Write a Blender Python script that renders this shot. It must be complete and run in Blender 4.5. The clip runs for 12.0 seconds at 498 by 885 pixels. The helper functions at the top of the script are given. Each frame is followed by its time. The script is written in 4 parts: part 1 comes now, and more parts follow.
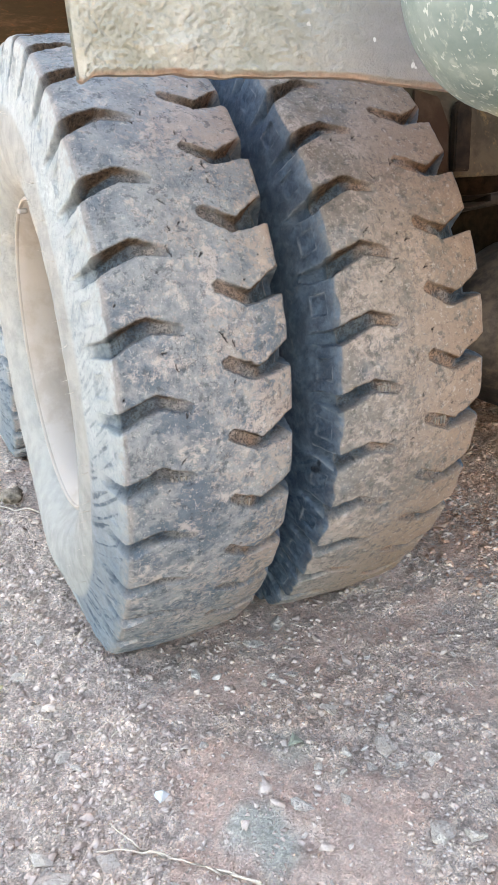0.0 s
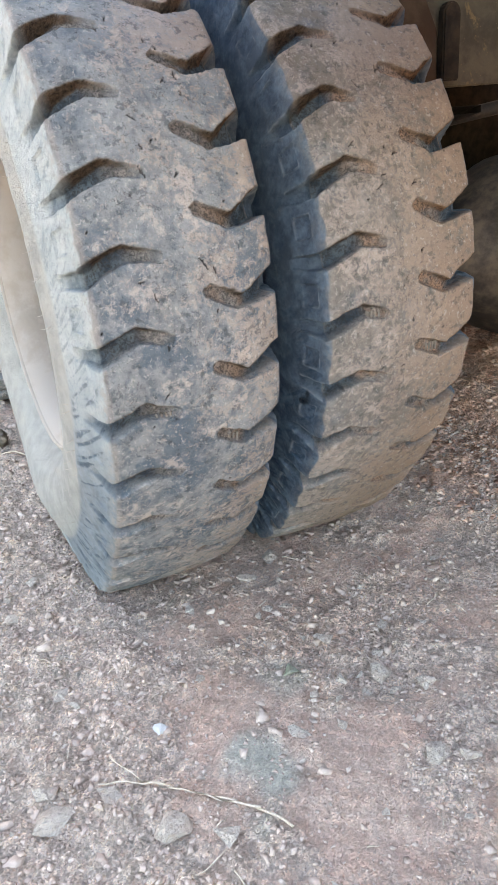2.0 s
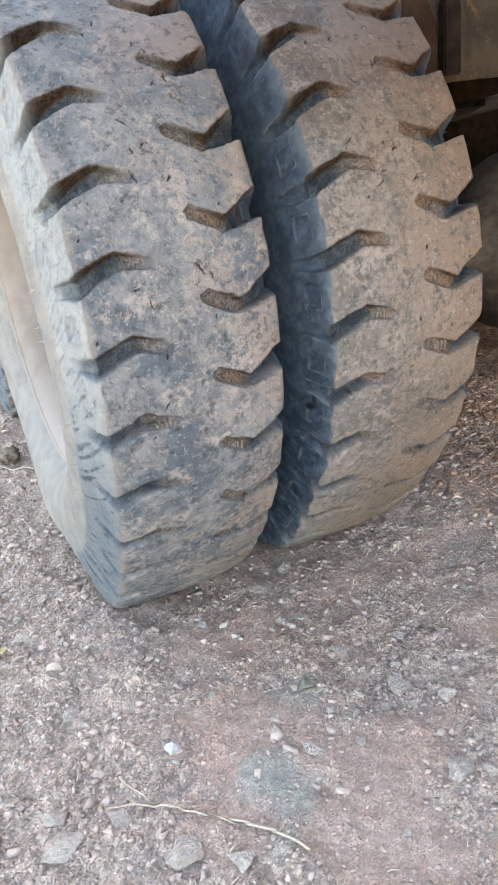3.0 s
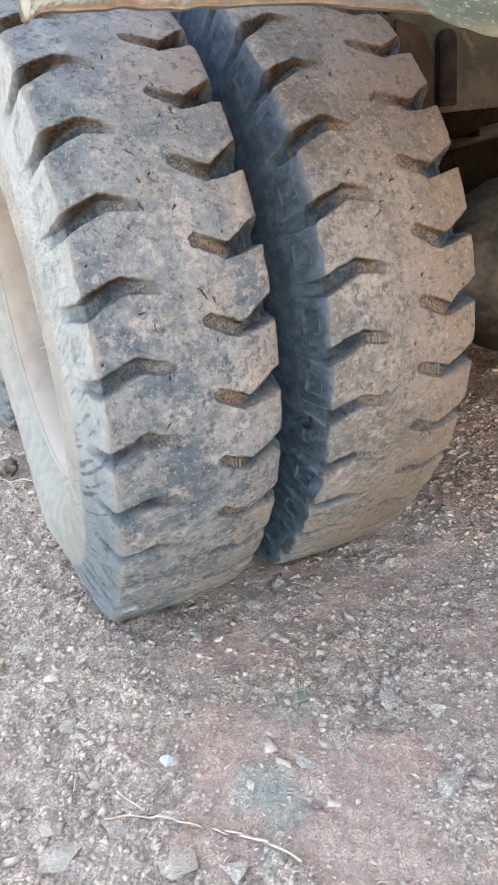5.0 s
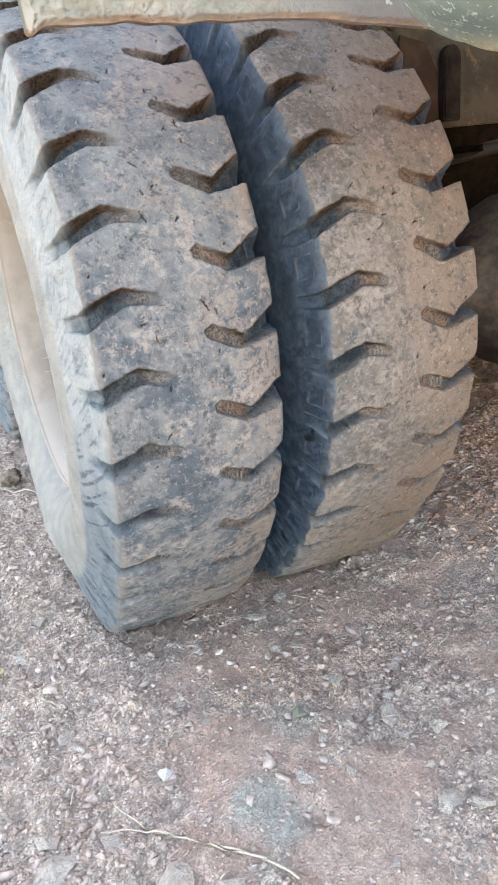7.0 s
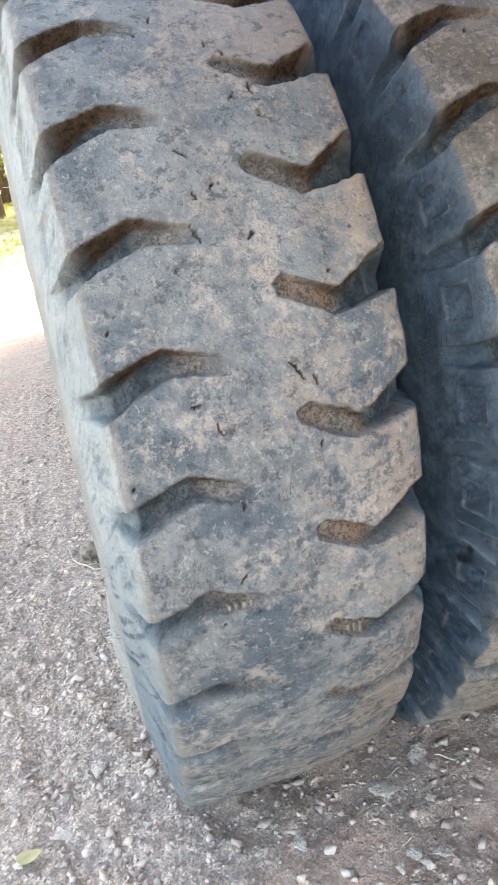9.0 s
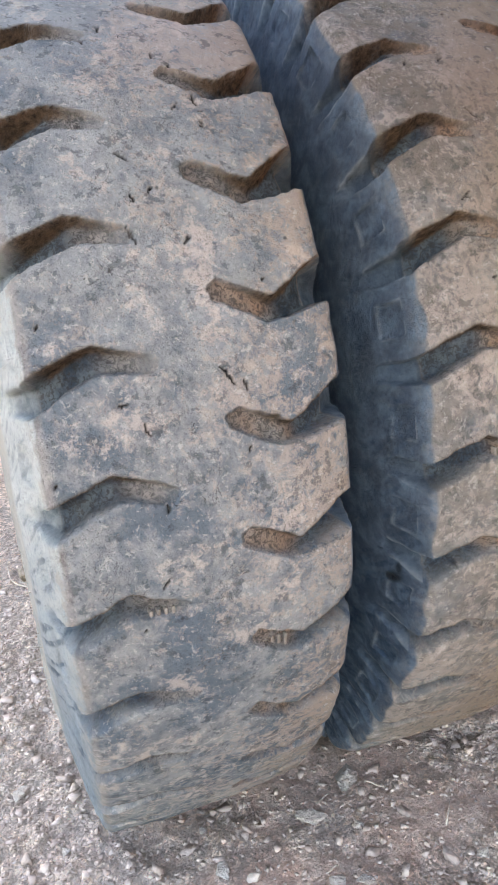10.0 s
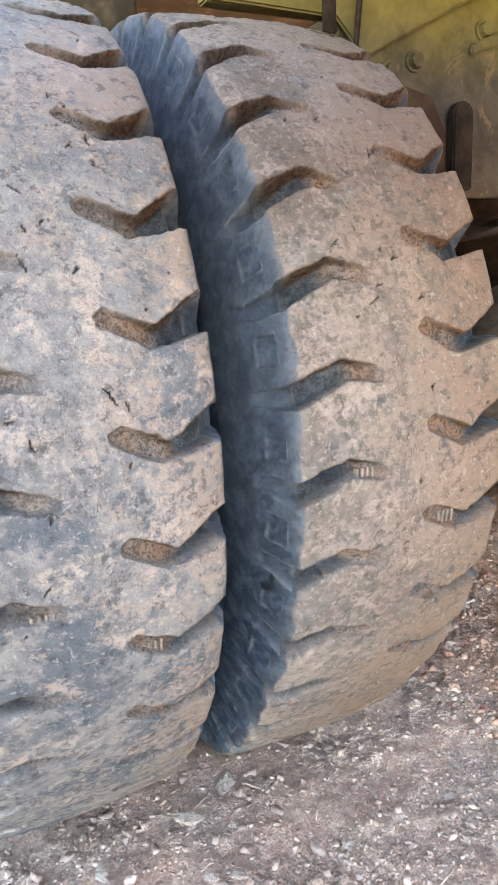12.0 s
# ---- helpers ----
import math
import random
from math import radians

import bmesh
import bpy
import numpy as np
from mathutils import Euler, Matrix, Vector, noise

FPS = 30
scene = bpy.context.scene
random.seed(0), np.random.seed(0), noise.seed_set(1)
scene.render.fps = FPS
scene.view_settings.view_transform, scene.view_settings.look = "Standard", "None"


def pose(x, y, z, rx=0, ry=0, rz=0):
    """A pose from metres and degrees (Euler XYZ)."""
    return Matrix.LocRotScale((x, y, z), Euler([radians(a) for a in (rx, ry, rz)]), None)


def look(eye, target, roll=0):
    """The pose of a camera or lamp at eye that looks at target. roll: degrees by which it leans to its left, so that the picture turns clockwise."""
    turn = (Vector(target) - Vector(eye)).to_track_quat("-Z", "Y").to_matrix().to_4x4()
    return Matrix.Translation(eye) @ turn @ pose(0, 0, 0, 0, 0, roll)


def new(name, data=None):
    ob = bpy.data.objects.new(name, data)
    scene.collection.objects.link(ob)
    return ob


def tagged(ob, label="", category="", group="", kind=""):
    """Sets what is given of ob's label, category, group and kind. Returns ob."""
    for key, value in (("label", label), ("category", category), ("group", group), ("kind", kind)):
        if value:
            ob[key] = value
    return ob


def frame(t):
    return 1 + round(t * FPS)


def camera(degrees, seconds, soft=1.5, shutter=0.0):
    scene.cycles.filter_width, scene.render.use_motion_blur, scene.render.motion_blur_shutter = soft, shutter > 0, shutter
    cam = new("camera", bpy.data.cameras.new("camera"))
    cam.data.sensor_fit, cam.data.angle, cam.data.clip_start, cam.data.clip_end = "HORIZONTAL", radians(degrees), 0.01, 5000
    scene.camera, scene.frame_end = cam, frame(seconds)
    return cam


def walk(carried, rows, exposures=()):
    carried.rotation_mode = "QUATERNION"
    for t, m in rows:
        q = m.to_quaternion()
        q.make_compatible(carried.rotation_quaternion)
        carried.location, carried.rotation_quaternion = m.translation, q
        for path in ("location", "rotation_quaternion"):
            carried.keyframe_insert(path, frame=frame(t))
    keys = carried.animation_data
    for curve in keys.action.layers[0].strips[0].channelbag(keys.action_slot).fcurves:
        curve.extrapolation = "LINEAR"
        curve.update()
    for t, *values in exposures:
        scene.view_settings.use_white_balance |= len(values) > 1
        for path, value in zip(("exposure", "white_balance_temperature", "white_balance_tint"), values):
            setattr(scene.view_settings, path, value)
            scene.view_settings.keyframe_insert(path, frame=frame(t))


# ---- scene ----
cam = camera(38.81, 12.0, soft=0.7)
ROWS = [
    (0.0, -0.5554, -1.4239, 0.8031, 71.23, 2.86, -25.15),
    (0.5, -0.5546, -1.4253, 0.7975, 71.52, 1.51, -25.74),
    (1.0, -0.5600, -1.4135, 0.8032, 69.94, 0.82, -27.76),
    (1.3, -0.5548, -1.4020, 0.8277, 70.77, -3.40, -32.30),
    (1.5, -0.5722, -1.4048, 0.8192, 68.16, 0.18, -30.66),
    (1.8, -0.5609, -1.4141, 0.7846, 67.30, 1.89, -24.55),
    (2.0, -0.5425, -1.4016, 0.7874, 65.99, 4.31, -26.68),
    (2.5, -0.5190, -1.3931, 0.7788, 67.48, 5.64, -25.15),
    (2.7, -0.5114, -1.3855, 0.7709, 66.68, 6.66, -25.95),
    (4.3, -0.5297, -1.4089, 0.7938, 68.09, 5.60, -25.18),
    (4.5, -0.5264, -1.4007, 0.7948, 67.64, 5.95, -25.41),
    (5.0, -0.5263, -1.4052, 0.7935, 67.76, 5.60, -26.02),
    (5.5, -0.5269, -1.4097, 0.7934, 68.54, 5.84, -25.20),
    (6.0, -0.5240, -1.4138, 0.7949, 69.03, 6.34, -24.89),
    (6.5, -0.5297, -1.4189, 0.7963, 69.41, 6.03, -24.63),
    (6.7, -0.5259, -1.4140, 0.7932, 68.66, 5.69, -25.26),
    (8.3, -0.4973, -1.3709, 0.7873, 70.53, 5.20, -25.72),
    (8.5, -0.4645, -1.3095, 0.7718, 71.19, 4.20, -26.34),
    (8.7, -0.4368, -1.2167, 0.7644, 73.76, 2.87, -21.56),
    (9.0, -0.3665, -1.0752, 0.7534, 72.39, 8.89, -16.26),
    (9.2, -0.3779, -1.0580, 0.7385, 74.68, 5.34, -15.03),
    (9.5, -0.3708, -1.0723, 0.7269, 77.52, 4.11, -17.43),
    (10.0, -0.3485, -1.0883, 0.7264, 74.92, 5.74, -18.88),
    (10.5, -0.3458, -1.1059, 0.7378, 75.74, 4.50, -21.56),
    (11.0, -0.3269, -1.1315, 0.7450, 76.44, 4.78, -25.85),
    (11.5, -0.3260, -1.1431, 0.7495, 76.74, 4.92, -26.94),
    (12.0, -0.3424, -1.1436, 0.7410, 75.68, 2.46, -25.84),
]
walk(cam, [(t, pose(x, y, z, rx, ry, rz)) for t, x, y, z, rx, ry, rz in ROWS], exposures=((0, 3.51, 9050, 14), (0.5, 3.41, 9050, 14), (2.0, 3.36, 9050, 14), (6.5, 3.46, 9050, 14), (8.5, 3.46, 9150, 15), (9.0, 3.57, 8790, 11), (9.2, 3.43, 8650, 10), (9.7, 3.41, 8850, 12), (10.0, 3.59, 9150, 17), (10.5, 3.77, 9450, 20), (11, 3.97, 9600, 20), (12, 4.01, 9400, 18)))

# ---- world, sun ----
SUN_TO = Vector((0.45, 0.65, 0.61)).normalized()
world = bpy.data.worlds.new("sky")
scene.world = world
world.use_nodes = True
wn = world.node_tree
sky = wn.nodes.new("ShaderNodeTexSky")
sky.sky_type = "NISHITA"
sky.sun_disc = False
sky.sun_elevation = math.asin(SUN_TO.z)
sky.sun_rotation = math.atan2(SUN_TO.x, SUN_TO.y)
sky.dust_density = 2.0
wn.links.new(sky.outputs[0], wn.nodes["Background"].inputs[0])
wn.nodes["Background"].inputs[1].default_value = 0.15
sun_data = bpy.data.lights.new("sun", "SUN")
sun_data.energy, sun_data.angle, sun_data.color = 4.5, radians(0.5), (1.0, 0.93, 0.82)
sun = new("sun", sun_data)
sun.matrix_world = look(SUN_TO * 30, (0, 0, 0))


# ---- materials ----
class Mat:
    """A node material with short-hand for its nodes."""

    def __init__(self, name, rough=0.8, metal=0.0, spec=0.3):
        self.m = bpy.data.materials.new(name)
        self.m.use_nodes = True
        self.t = self.m.node_tree
        self.b = self.t.nodes["Principled BSDF"]
        self.b.inputs["Roughness"].default_value = rough
        self.b.inputs["Metallic"].default_value = metal
        self.b.inputs["Specular IOR Level"].default_value = spec
        self.co = self.t.nodes.new("ShaderNodeTexCoord").outputs["Object"]

    def put(self, socket, value):
        if hasattr(value, "node"):
            self.t.links.new(value, socket)
        else:
            socket.default_value = value

    def noise(self, scale, detail=4.0, rough=0.55, warp=0.0, at=None, stretch=None):
        n = self.t.nodes.new("ShaderNodeTexNoise")
        n.inputs["Scale"].default_value, n.inputs["Detail"].default_value = scale, detail
        n.inputs["Roughness"].default_value, n.inputs["Distortion"].default_value = rough, warp
        src = at or self.co
        if stretch:
            mp = self.t.nodes.new("ShaderNodeMapping")
            mp.inputs["Scale"].default_value = stretch
            self.put(mp.inputs[0], src)
            src = mp.outputs[0]
        self.put(n.inputs["Vector"], src)
        return n.outputs[0]

    def cells(self, scale, feature="F1", random_=1.0, at=None):
        n = self.t.nodes.new("ShaderNodeTexVoronoi")
        n.feature = feature
        n.inputs["Scale"].default_value, n.inputs["Randomness"].default_value = scale, random_
        self.put(n.inputs["Vector"], at or self.co)
        return n

    def ramp(self, fac, lo, hi):
        n = self.t.nodes.new("ShaderNodeMapRange")
        n.interpolation_type = "SMOOTHSTEP"
        n.inputs[1].default_value, n.inputs[2].default_value = lo, hi
        self.put(n.inputs[0], fac)
        return n.outputs[0]

    def math(self, op, a, b=0.0, clamp=False):
        n = self.t.nodes.new("ShaderNodeMath")
        n.operation, n.use_clamp = op, clamp
        self.put(n.inputs[0], a)
        self.put(n.inputs[1], b)
        return n.outputs[0]

    def mix(self, fac, a, b, mode="MIX"):
        n = self.t.nodes.new("ShaderNodeMix")
        n.data_type, n.blend_type = "RGBA", mode
        self.put(n.inputs[0], fac)
        for s, v in ((n.inputs[6], a), (n.inputs[7], b)):
            self.put(s, (*v, 1.0) if isinstance(v, tuple) and len(v) == 3 else v)
        return n.outputs[2]

    def attr(self, name):
        n = self.t.nodes.new("ShaderNodeAttribute")
        n.attribute_name = name
        return n.outputs["Fac"]

    def rnd(self):
        return self.t.nodes.new("ShaderNodeObjectInfo").outputs["Random"]

    def island(self):
        return self.t.nodes.new("ShaderNodeNewGeometry").outputs["Random Per Island"]

    def color(self, v):
        self.put(self.b.inputs["Base Color"], (*v, 1.0) if isinstance(v, tuple) else v)
        return self

    def roughness(self, v):
        self.put(self.b.inputs["Roughness"], v)
        return self

    def bump(self, height, dist, strength=1.0):
        n = self.t.nodes.new("ShaderNodeBump")
        n.inputs["Strength"].default_value, n.inputs["Distance"].default_value = strength, dist
        self.put(n.inputs["Height"], height)
        old = self.b.inputs["Normal"].links
        if old:
            self.t.links.new(old[0].from_socket, n.inputs["Normal"])
        self.t.links.new(n.outputs[0], self.b.inputs["Normal"])
        return self


def rubber_material():
    k = Mat("dusty_rubber", 0.85, 0.0, 0.14)
    groove, wall, side, pale, warm = k.attr("groove"), k.attr("wall"), k.attr("side"), k.attr("pale"), k.attr("warm")
    big, mid, fine = k.noise(8, 5, 0.62, 0.5), k.noise(48, 6, 0.68, 0.3), k.noise(190, 5, 0.72)
    speck = k.noise(95, 5, 0.7, 0.6)
    crisp = k.noise(330, 6, 0.8, 0.3)
    face = k.mix(k.ramp(mid, 0.36, 0.62), (0.182, 0.204, 0.224), (0.320, 0.332, 0.340))
    face = k.mix(k.math("MULTIPLY", k.ramp(k.noise(10, 7, 0.72, 0.4), 0.49, 0.58), 0.72), face, (0.092, 0.132, 0.172))
    # upper lugs painted paler, for the sky light they catch
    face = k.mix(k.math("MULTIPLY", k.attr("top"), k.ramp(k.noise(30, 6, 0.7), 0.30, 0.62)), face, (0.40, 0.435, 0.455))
    # shade on the inner tyre, painted in as duller, browner tones
    face = k.mix(k.math("MULTIPLY", k.ramp(warm, 0.35, 0.95), 0.55), face, (0.185, 0.160, 0.138))
    face = k.mix(k.math("MULTIPLY", k.attr("inner_shade"), k.ramp(k.noise(14, 5, 0.65), 0.25, 0.55)), face, (0.225, 0.182, 0.142))
    tan_ = k.mix(k.ramp(warm, 0.1, 1.1), (0.475, 0.408, 0.372), (0.360, 0.250, 0.184))
    ragged = k.math("MULTIPLY", k.math("SUBTRACT", crisp, 0.5), 0.30)
    dust = k.math("ADD", k.math("ADD", k.math("MULTIPLY", big, 0.5), k.math("MULTIPLY", speck, 0.55)), ragged)
    dust = k.ramp(k.math("ADD", dust, k.math("MULTIPLY", warm, 0.14)), 0.525, 0.64)
    face = k.mix(k.math("MULTIPLY", dust, 0.80), face, tan_)
    clot = k.math("ADD", k.noise(22, 5, 0.66, 0.15), k.math("ADD", ragged, k.math("MULTIPLY", k.math("SUBTRACT", speck, 0.5), 0.35)))
    face = k.mix(k.math("MULTIPLY", k.ramp(clot, 0.565, 0.665), 0.70), face, k.mix(k.ramp(warm, 0.2, 1.0), (0.575, 0.495, 0.455), (0.445, 0.330, 0.255)))
    face = k.mix(k.math("MULTIPLY", k.ramp(k.noise(60, 6, 0.74, 0.1), 0.545, 0.615), 0.58), face, (0.062, 0.076, 0.090))
    face = k.mix(k.math("MULTIPLY", k.ramp(crisp, 0.52, 0.60), 0.18), face, (0.070, 0.076, 0.084))
    face = k.mix(k.math("MULTIPLY", k.ramp(k.noise(150, 5, 0.75, 0.3), 0.57, 0.63), 0.50), face, (0.58, 0.55, 0.52))
    pit = k.cells(58)
    pit = k.math("MULTIPLY", k.math("SUBTRACT", 1.0, k.ramp(k.math("ADD", pit.outputs["Distance"], ragged), 0.05, 0.14)), k.ramp(pit.outputs["Color"], 0.84, 0.87))
    face = k.mix(k.math("MULTIPLY", pit, 0.65), face, (0.030, 0.031, 0.034))
    scratch = k.math("ABSOLUTE", k.math("SUBTRACT", k.noise(42, 4, 0.6, 2.2), 0.5))
    scratch = k.math("MULTIPLY", k.math("SUBTRACT", 1.0, k.ramp(scratch, 0.0, 0.012)), k.ramp(k.noise(19, 3, 0.6), 0.57, 0.63))
    face = k.mix(k.math("MULTIPLY", scratch, 0.8), face, (0.035, 0.033, 0.034))
    # more of the inner tyre's painted shade
    face = k.mix(k.math("MULTIPLY", k.attr("inner_shade"), 0.30), face, (0.22, 0.172, 0.130))
    face = k.mix(k.math("MULTIPLY", k.attr("edge"), 0.40), face, (0.36, 0.31, 0.275))
    face = k.mix(k.attr("cut"), face, (0.014, 0.012, 0.012))
    wrinkle = k.noise(190, 6, 0.8, 1.2)
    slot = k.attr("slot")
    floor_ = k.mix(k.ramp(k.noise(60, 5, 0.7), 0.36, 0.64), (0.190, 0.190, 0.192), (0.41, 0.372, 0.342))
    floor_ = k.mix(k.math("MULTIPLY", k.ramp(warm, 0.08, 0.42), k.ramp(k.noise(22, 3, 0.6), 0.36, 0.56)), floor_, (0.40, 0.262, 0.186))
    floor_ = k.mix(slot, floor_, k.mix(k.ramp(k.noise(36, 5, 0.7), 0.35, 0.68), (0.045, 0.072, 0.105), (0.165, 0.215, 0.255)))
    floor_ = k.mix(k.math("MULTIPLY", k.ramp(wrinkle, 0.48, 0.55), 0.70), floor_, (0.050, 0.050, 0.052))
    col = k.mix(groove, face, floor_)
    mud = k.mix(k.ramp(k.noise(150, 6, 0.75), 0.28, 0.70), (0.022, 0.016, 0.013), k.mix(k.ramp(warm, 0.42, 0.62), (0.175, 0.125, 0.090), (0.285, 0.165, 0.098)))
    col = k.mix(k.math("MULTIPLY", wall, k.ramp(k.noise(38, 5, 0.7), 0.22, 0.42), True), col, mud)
    # cleaner shoulder rubber, its colour made bluer for the sky's sheen
    clean_sheen = k.mix(k.ramp(mid, 0.4, 0.7), (0.022, 0.050, 0.090), (0.084, 0.142, 0.208))
    clean_sheen = k.mix(k.math("MULTIPLY", k.ramp(k.noise(26, 6, 0.75, 0.8), 0.55, 0.72), 0.4), clean_sheen, (0.17, 0.20, 0.23))
    dusty = k.mix(k.ramp(k.noise(32, 6, 0.72, 0.6), 0.30, 0.66), (0.36, 0.412, 0.428), (0.475, 0.512, 0.512))
    dusty = k.mix(k.math("MULTIPLY", k.ramp(fine, 0.52, 0.66), 0.35), dusty, (0.17, 0.205, 0.225))
    dusty = k.mix(k.math("MULTIPLY", k.attr("scuff"), k.ramp(k.noise(55, 5, 0.7), 0.36, 0.56)), dusty, (0.120, 0.155, 0.178))
    flank = k.mix(pale, clean_sheen, dusty)
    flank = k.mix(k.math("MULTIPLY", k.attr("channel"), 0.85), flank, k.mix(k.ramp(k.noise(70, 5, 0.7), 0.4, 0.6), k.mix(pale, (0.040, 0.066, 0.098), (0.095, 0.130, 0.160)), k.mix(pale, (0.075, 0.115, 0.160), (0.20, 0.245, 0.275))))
    flank = k.mix(k.math("MULTIPLY", k.attr("ridge"), k.math("MULTIPLY", k.ramp(k.noise(30, 4, 0.6), 0.42, 0.62), 0.6)), flank, (0.30, 0.345, 0.375))
    rim_dust = k.math("MULTIPLY", k.attr("edge"), k.ramp(k.noise(70, 5, 0.7), 0.42, 0.62))
    flank = k.mix(k.math("MULTIPLY", rim_dust, 0.7), flank, (0.36, 0.33, 0.30))
    flank = k.mix(k.attr("stain"), flank, (0.006, 0.008, 0.012))
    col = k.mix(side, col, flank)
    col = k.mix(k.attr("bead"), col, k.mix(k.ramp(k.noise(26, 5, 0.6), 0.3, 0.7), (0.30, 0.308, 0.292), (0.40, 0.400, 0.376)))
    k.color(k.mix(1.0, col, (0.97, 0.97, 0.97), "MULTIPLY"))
    k.roughness(k.math("SUBTRACT", 0.9, k.math("MULTIPLY", side, k.math("SUBTRACT", 0.24, k.math("MULTIPLY", pale, 0.2)))))
    k.bump(mid, 0.005, 0.6).bump(pit, -0.004, 0.7).bump(clot, 0.006, 0.7).bump(crisp, 0.0032, 0.75).bump(k.noise(130, 4, 0.7, 0.8), 0.005, 0.6)
    k.bump(k.math("MULTIPLY", groove, wrinkle), 0.010, 0.9).bump(scratch, -0.002, 0.6)
    return k.m


def paint_material(name, base, dust, amount, rough=0.6, rust=0.0):
    k = Mat(name, rough, 0.0, 0.12)
    big, mid, fine = k.noise(4, 5, 0.6, 0.5), k.noise(22, 6, 0.65), k.noise(140, 4, 0.7)
    mask = k.ramp(k.math("ADD", k.math("MULTIPLY", big, 0.6), k.math("MULTIPLY", mid, 0.45)), 0.62 - amount * 0.3, 0.78 - amount * 0.3)
    col = k.mix(mask, k.mix(k.ramp(mid, 0.3, 0.7), base, tuple(c * 0.75 for c in base)), dust)
    if rust:
        col = k.mix(k.math("MULTIPLY", k.ramp(k.noise(11, 6, 0.7, 1.0), 0.6 - 0.12 * rust, 0.72 - 0.12 * rust), 0.8), col, (0.20, 0.085, 0.04))
    k.color(col)
    k.bump(mid, 0.003, 0.4).bump(fine, 0.001, 0.4)
    return k.m


def ground_material():
    k = Mat("dry_earth", 0.95, 0.0, 0.12)
    big, mid, fine, grit = k.noise(1.3, 4, 0.55, 0.6), k.noise(7, 6, 0.65, 0.5), k.noise(45, 6, 0.7), k.noise(260, 4, 0.7)
    loose = k.ramp(k.math("ADD", k.attr("loose"), k.math("MULTIPLY", k.math("SUBTRACT", fine, 0.5), 0.9)), 0.25, 0.75)
    packed = k.mix(k.ramp(fine, 0.34, 0.66), (0.545, 0.398, 0.330), (0.695, 0.540, 0.460))
    packed = k.mix(k.math("MULTIPLY", k.ramp(mid, 0.48, 0.60), 0.6), packed, (0.645, 0.442, 0.362))
    crumb = k.mix(k.ramp(fine, 0.34, 0.64), (0.530, 0.430, 0.370), (0.715, 0.603, 0.528))
    crumb = k.mix(k.math("MULTIPLY", k.ramp(k.noise(5.2, 5, 0.6, 0.8), 0.52, 0.66), 0.35), crumb, (0.46, 0.425, 0.37))
    col = k.mix(loose, packed, crumb)
    red = k.attr("red")
    col = k.mix(k.math("MULTIPLY", red, k.ramp(mid, 0.2, 0.6)), col, k.mix(k.ramp(fine, 0.35, 0.65), (0.40, 0.215, 0.145), (0.66, 0.415, 0.305)))
    col = k.mix(k.attr("green"), col, k.mix(k.ramp(fine, 0.35, 0.65), (0.43, 0.452, 0.390), (0.60, 0.615, 0.545)))
    grass = k.mix(k.ramp(fine, 0.4, 0.6), (0.26, 0.27, 0.10), (0.48, 0.44, 0.22))
    col = k.mix(k.math("MULTIPLY", k.attr("grassy"), k.ramp(big, 0.35, 0.55)), col, grass)
    for scale, spread in ((70, 0.20), (150, 0.26), (310, 0.22)):
        c = k.cells(scale, at=k.co)
        lo, hi = 1 - spread, 1 + spread
        tone = k.mix(k.ramp(c.outputs["Color"], 0.15, 0.85), (lo, lo, lo), (hi, hi * 0.985, hi * 0.97))
        col = k.mix(k.math("ADD", 0.45, k.math("MULTIPLY", loose, 0.55)), col, k.mix(1.0, col, tone, "MULTIPLY"))
        edge = k.ramp(k.cells(scale, "DISTANCE_TO_EDGE", at=k.co).outputs["Distance"], 0.0, 0.20)
        lump = k.math("MULTIPLY", edge, k.ramp(c.outputs["Color"], 0.1, 0.9))
        k.bump(k.math("MULTIPLY", lump, k.math("ADD", 0.5, k.math("MULTIPLY", loose, 0.5))), 0.8 / scale, 0.9)
    k.color(col)
    k.bump(fine, 0.016, 0.9).bump(grit, 0.004, 1.0)
    return k.m


def stone_material(name, a, b, c, per_island):
    k = Mat(name, 0.9, 0.0, 0.25)
    r = k.island() if per_island else k.rnd()
    unit = 1.0 if per_island else 0.022
    col = k.mix(k.ramp(r, 0.10, 0.60), a, b)
    col = k.mix(k.ramp(r, 0.88, 0.99), col, c)
    col = k.mix(k.math("MULTIPLY", k.ramp(k.noise(90 * unit, 5, 0.7), 0.48, 0.62), 0.40), col, (0.31, 0.26, 0.225))
    col = k.mix(k.math("MULTIPLY", k.ramp(k.noise(38 * unit, 5, 0.7), 0.46, 0.62), 0.5), col, (0.50, 0.388, 0.325))
    k.color(col)
    k.bump(k.noise(60 * unit, 5, 0.7), 0.006 / unit, 0.5).bump(k.noise(220 * unit, 5, 0.7), 0.002 / unit, 0.5)
    return k.m


def plain_material(name, a, b, scale, rough=0.85, stretch=None, bump=0.001, metal=0.0):
    k = Mat(name, rough, metal, 0.08)
    n = k.noise(scale, 5, 0.65, 0.3, stretch=stretch)
    k.color(k.mix(k.ramp(n, 0.3, 0.7), a, b)).bump(n, bump, 0.5)
    return k.m


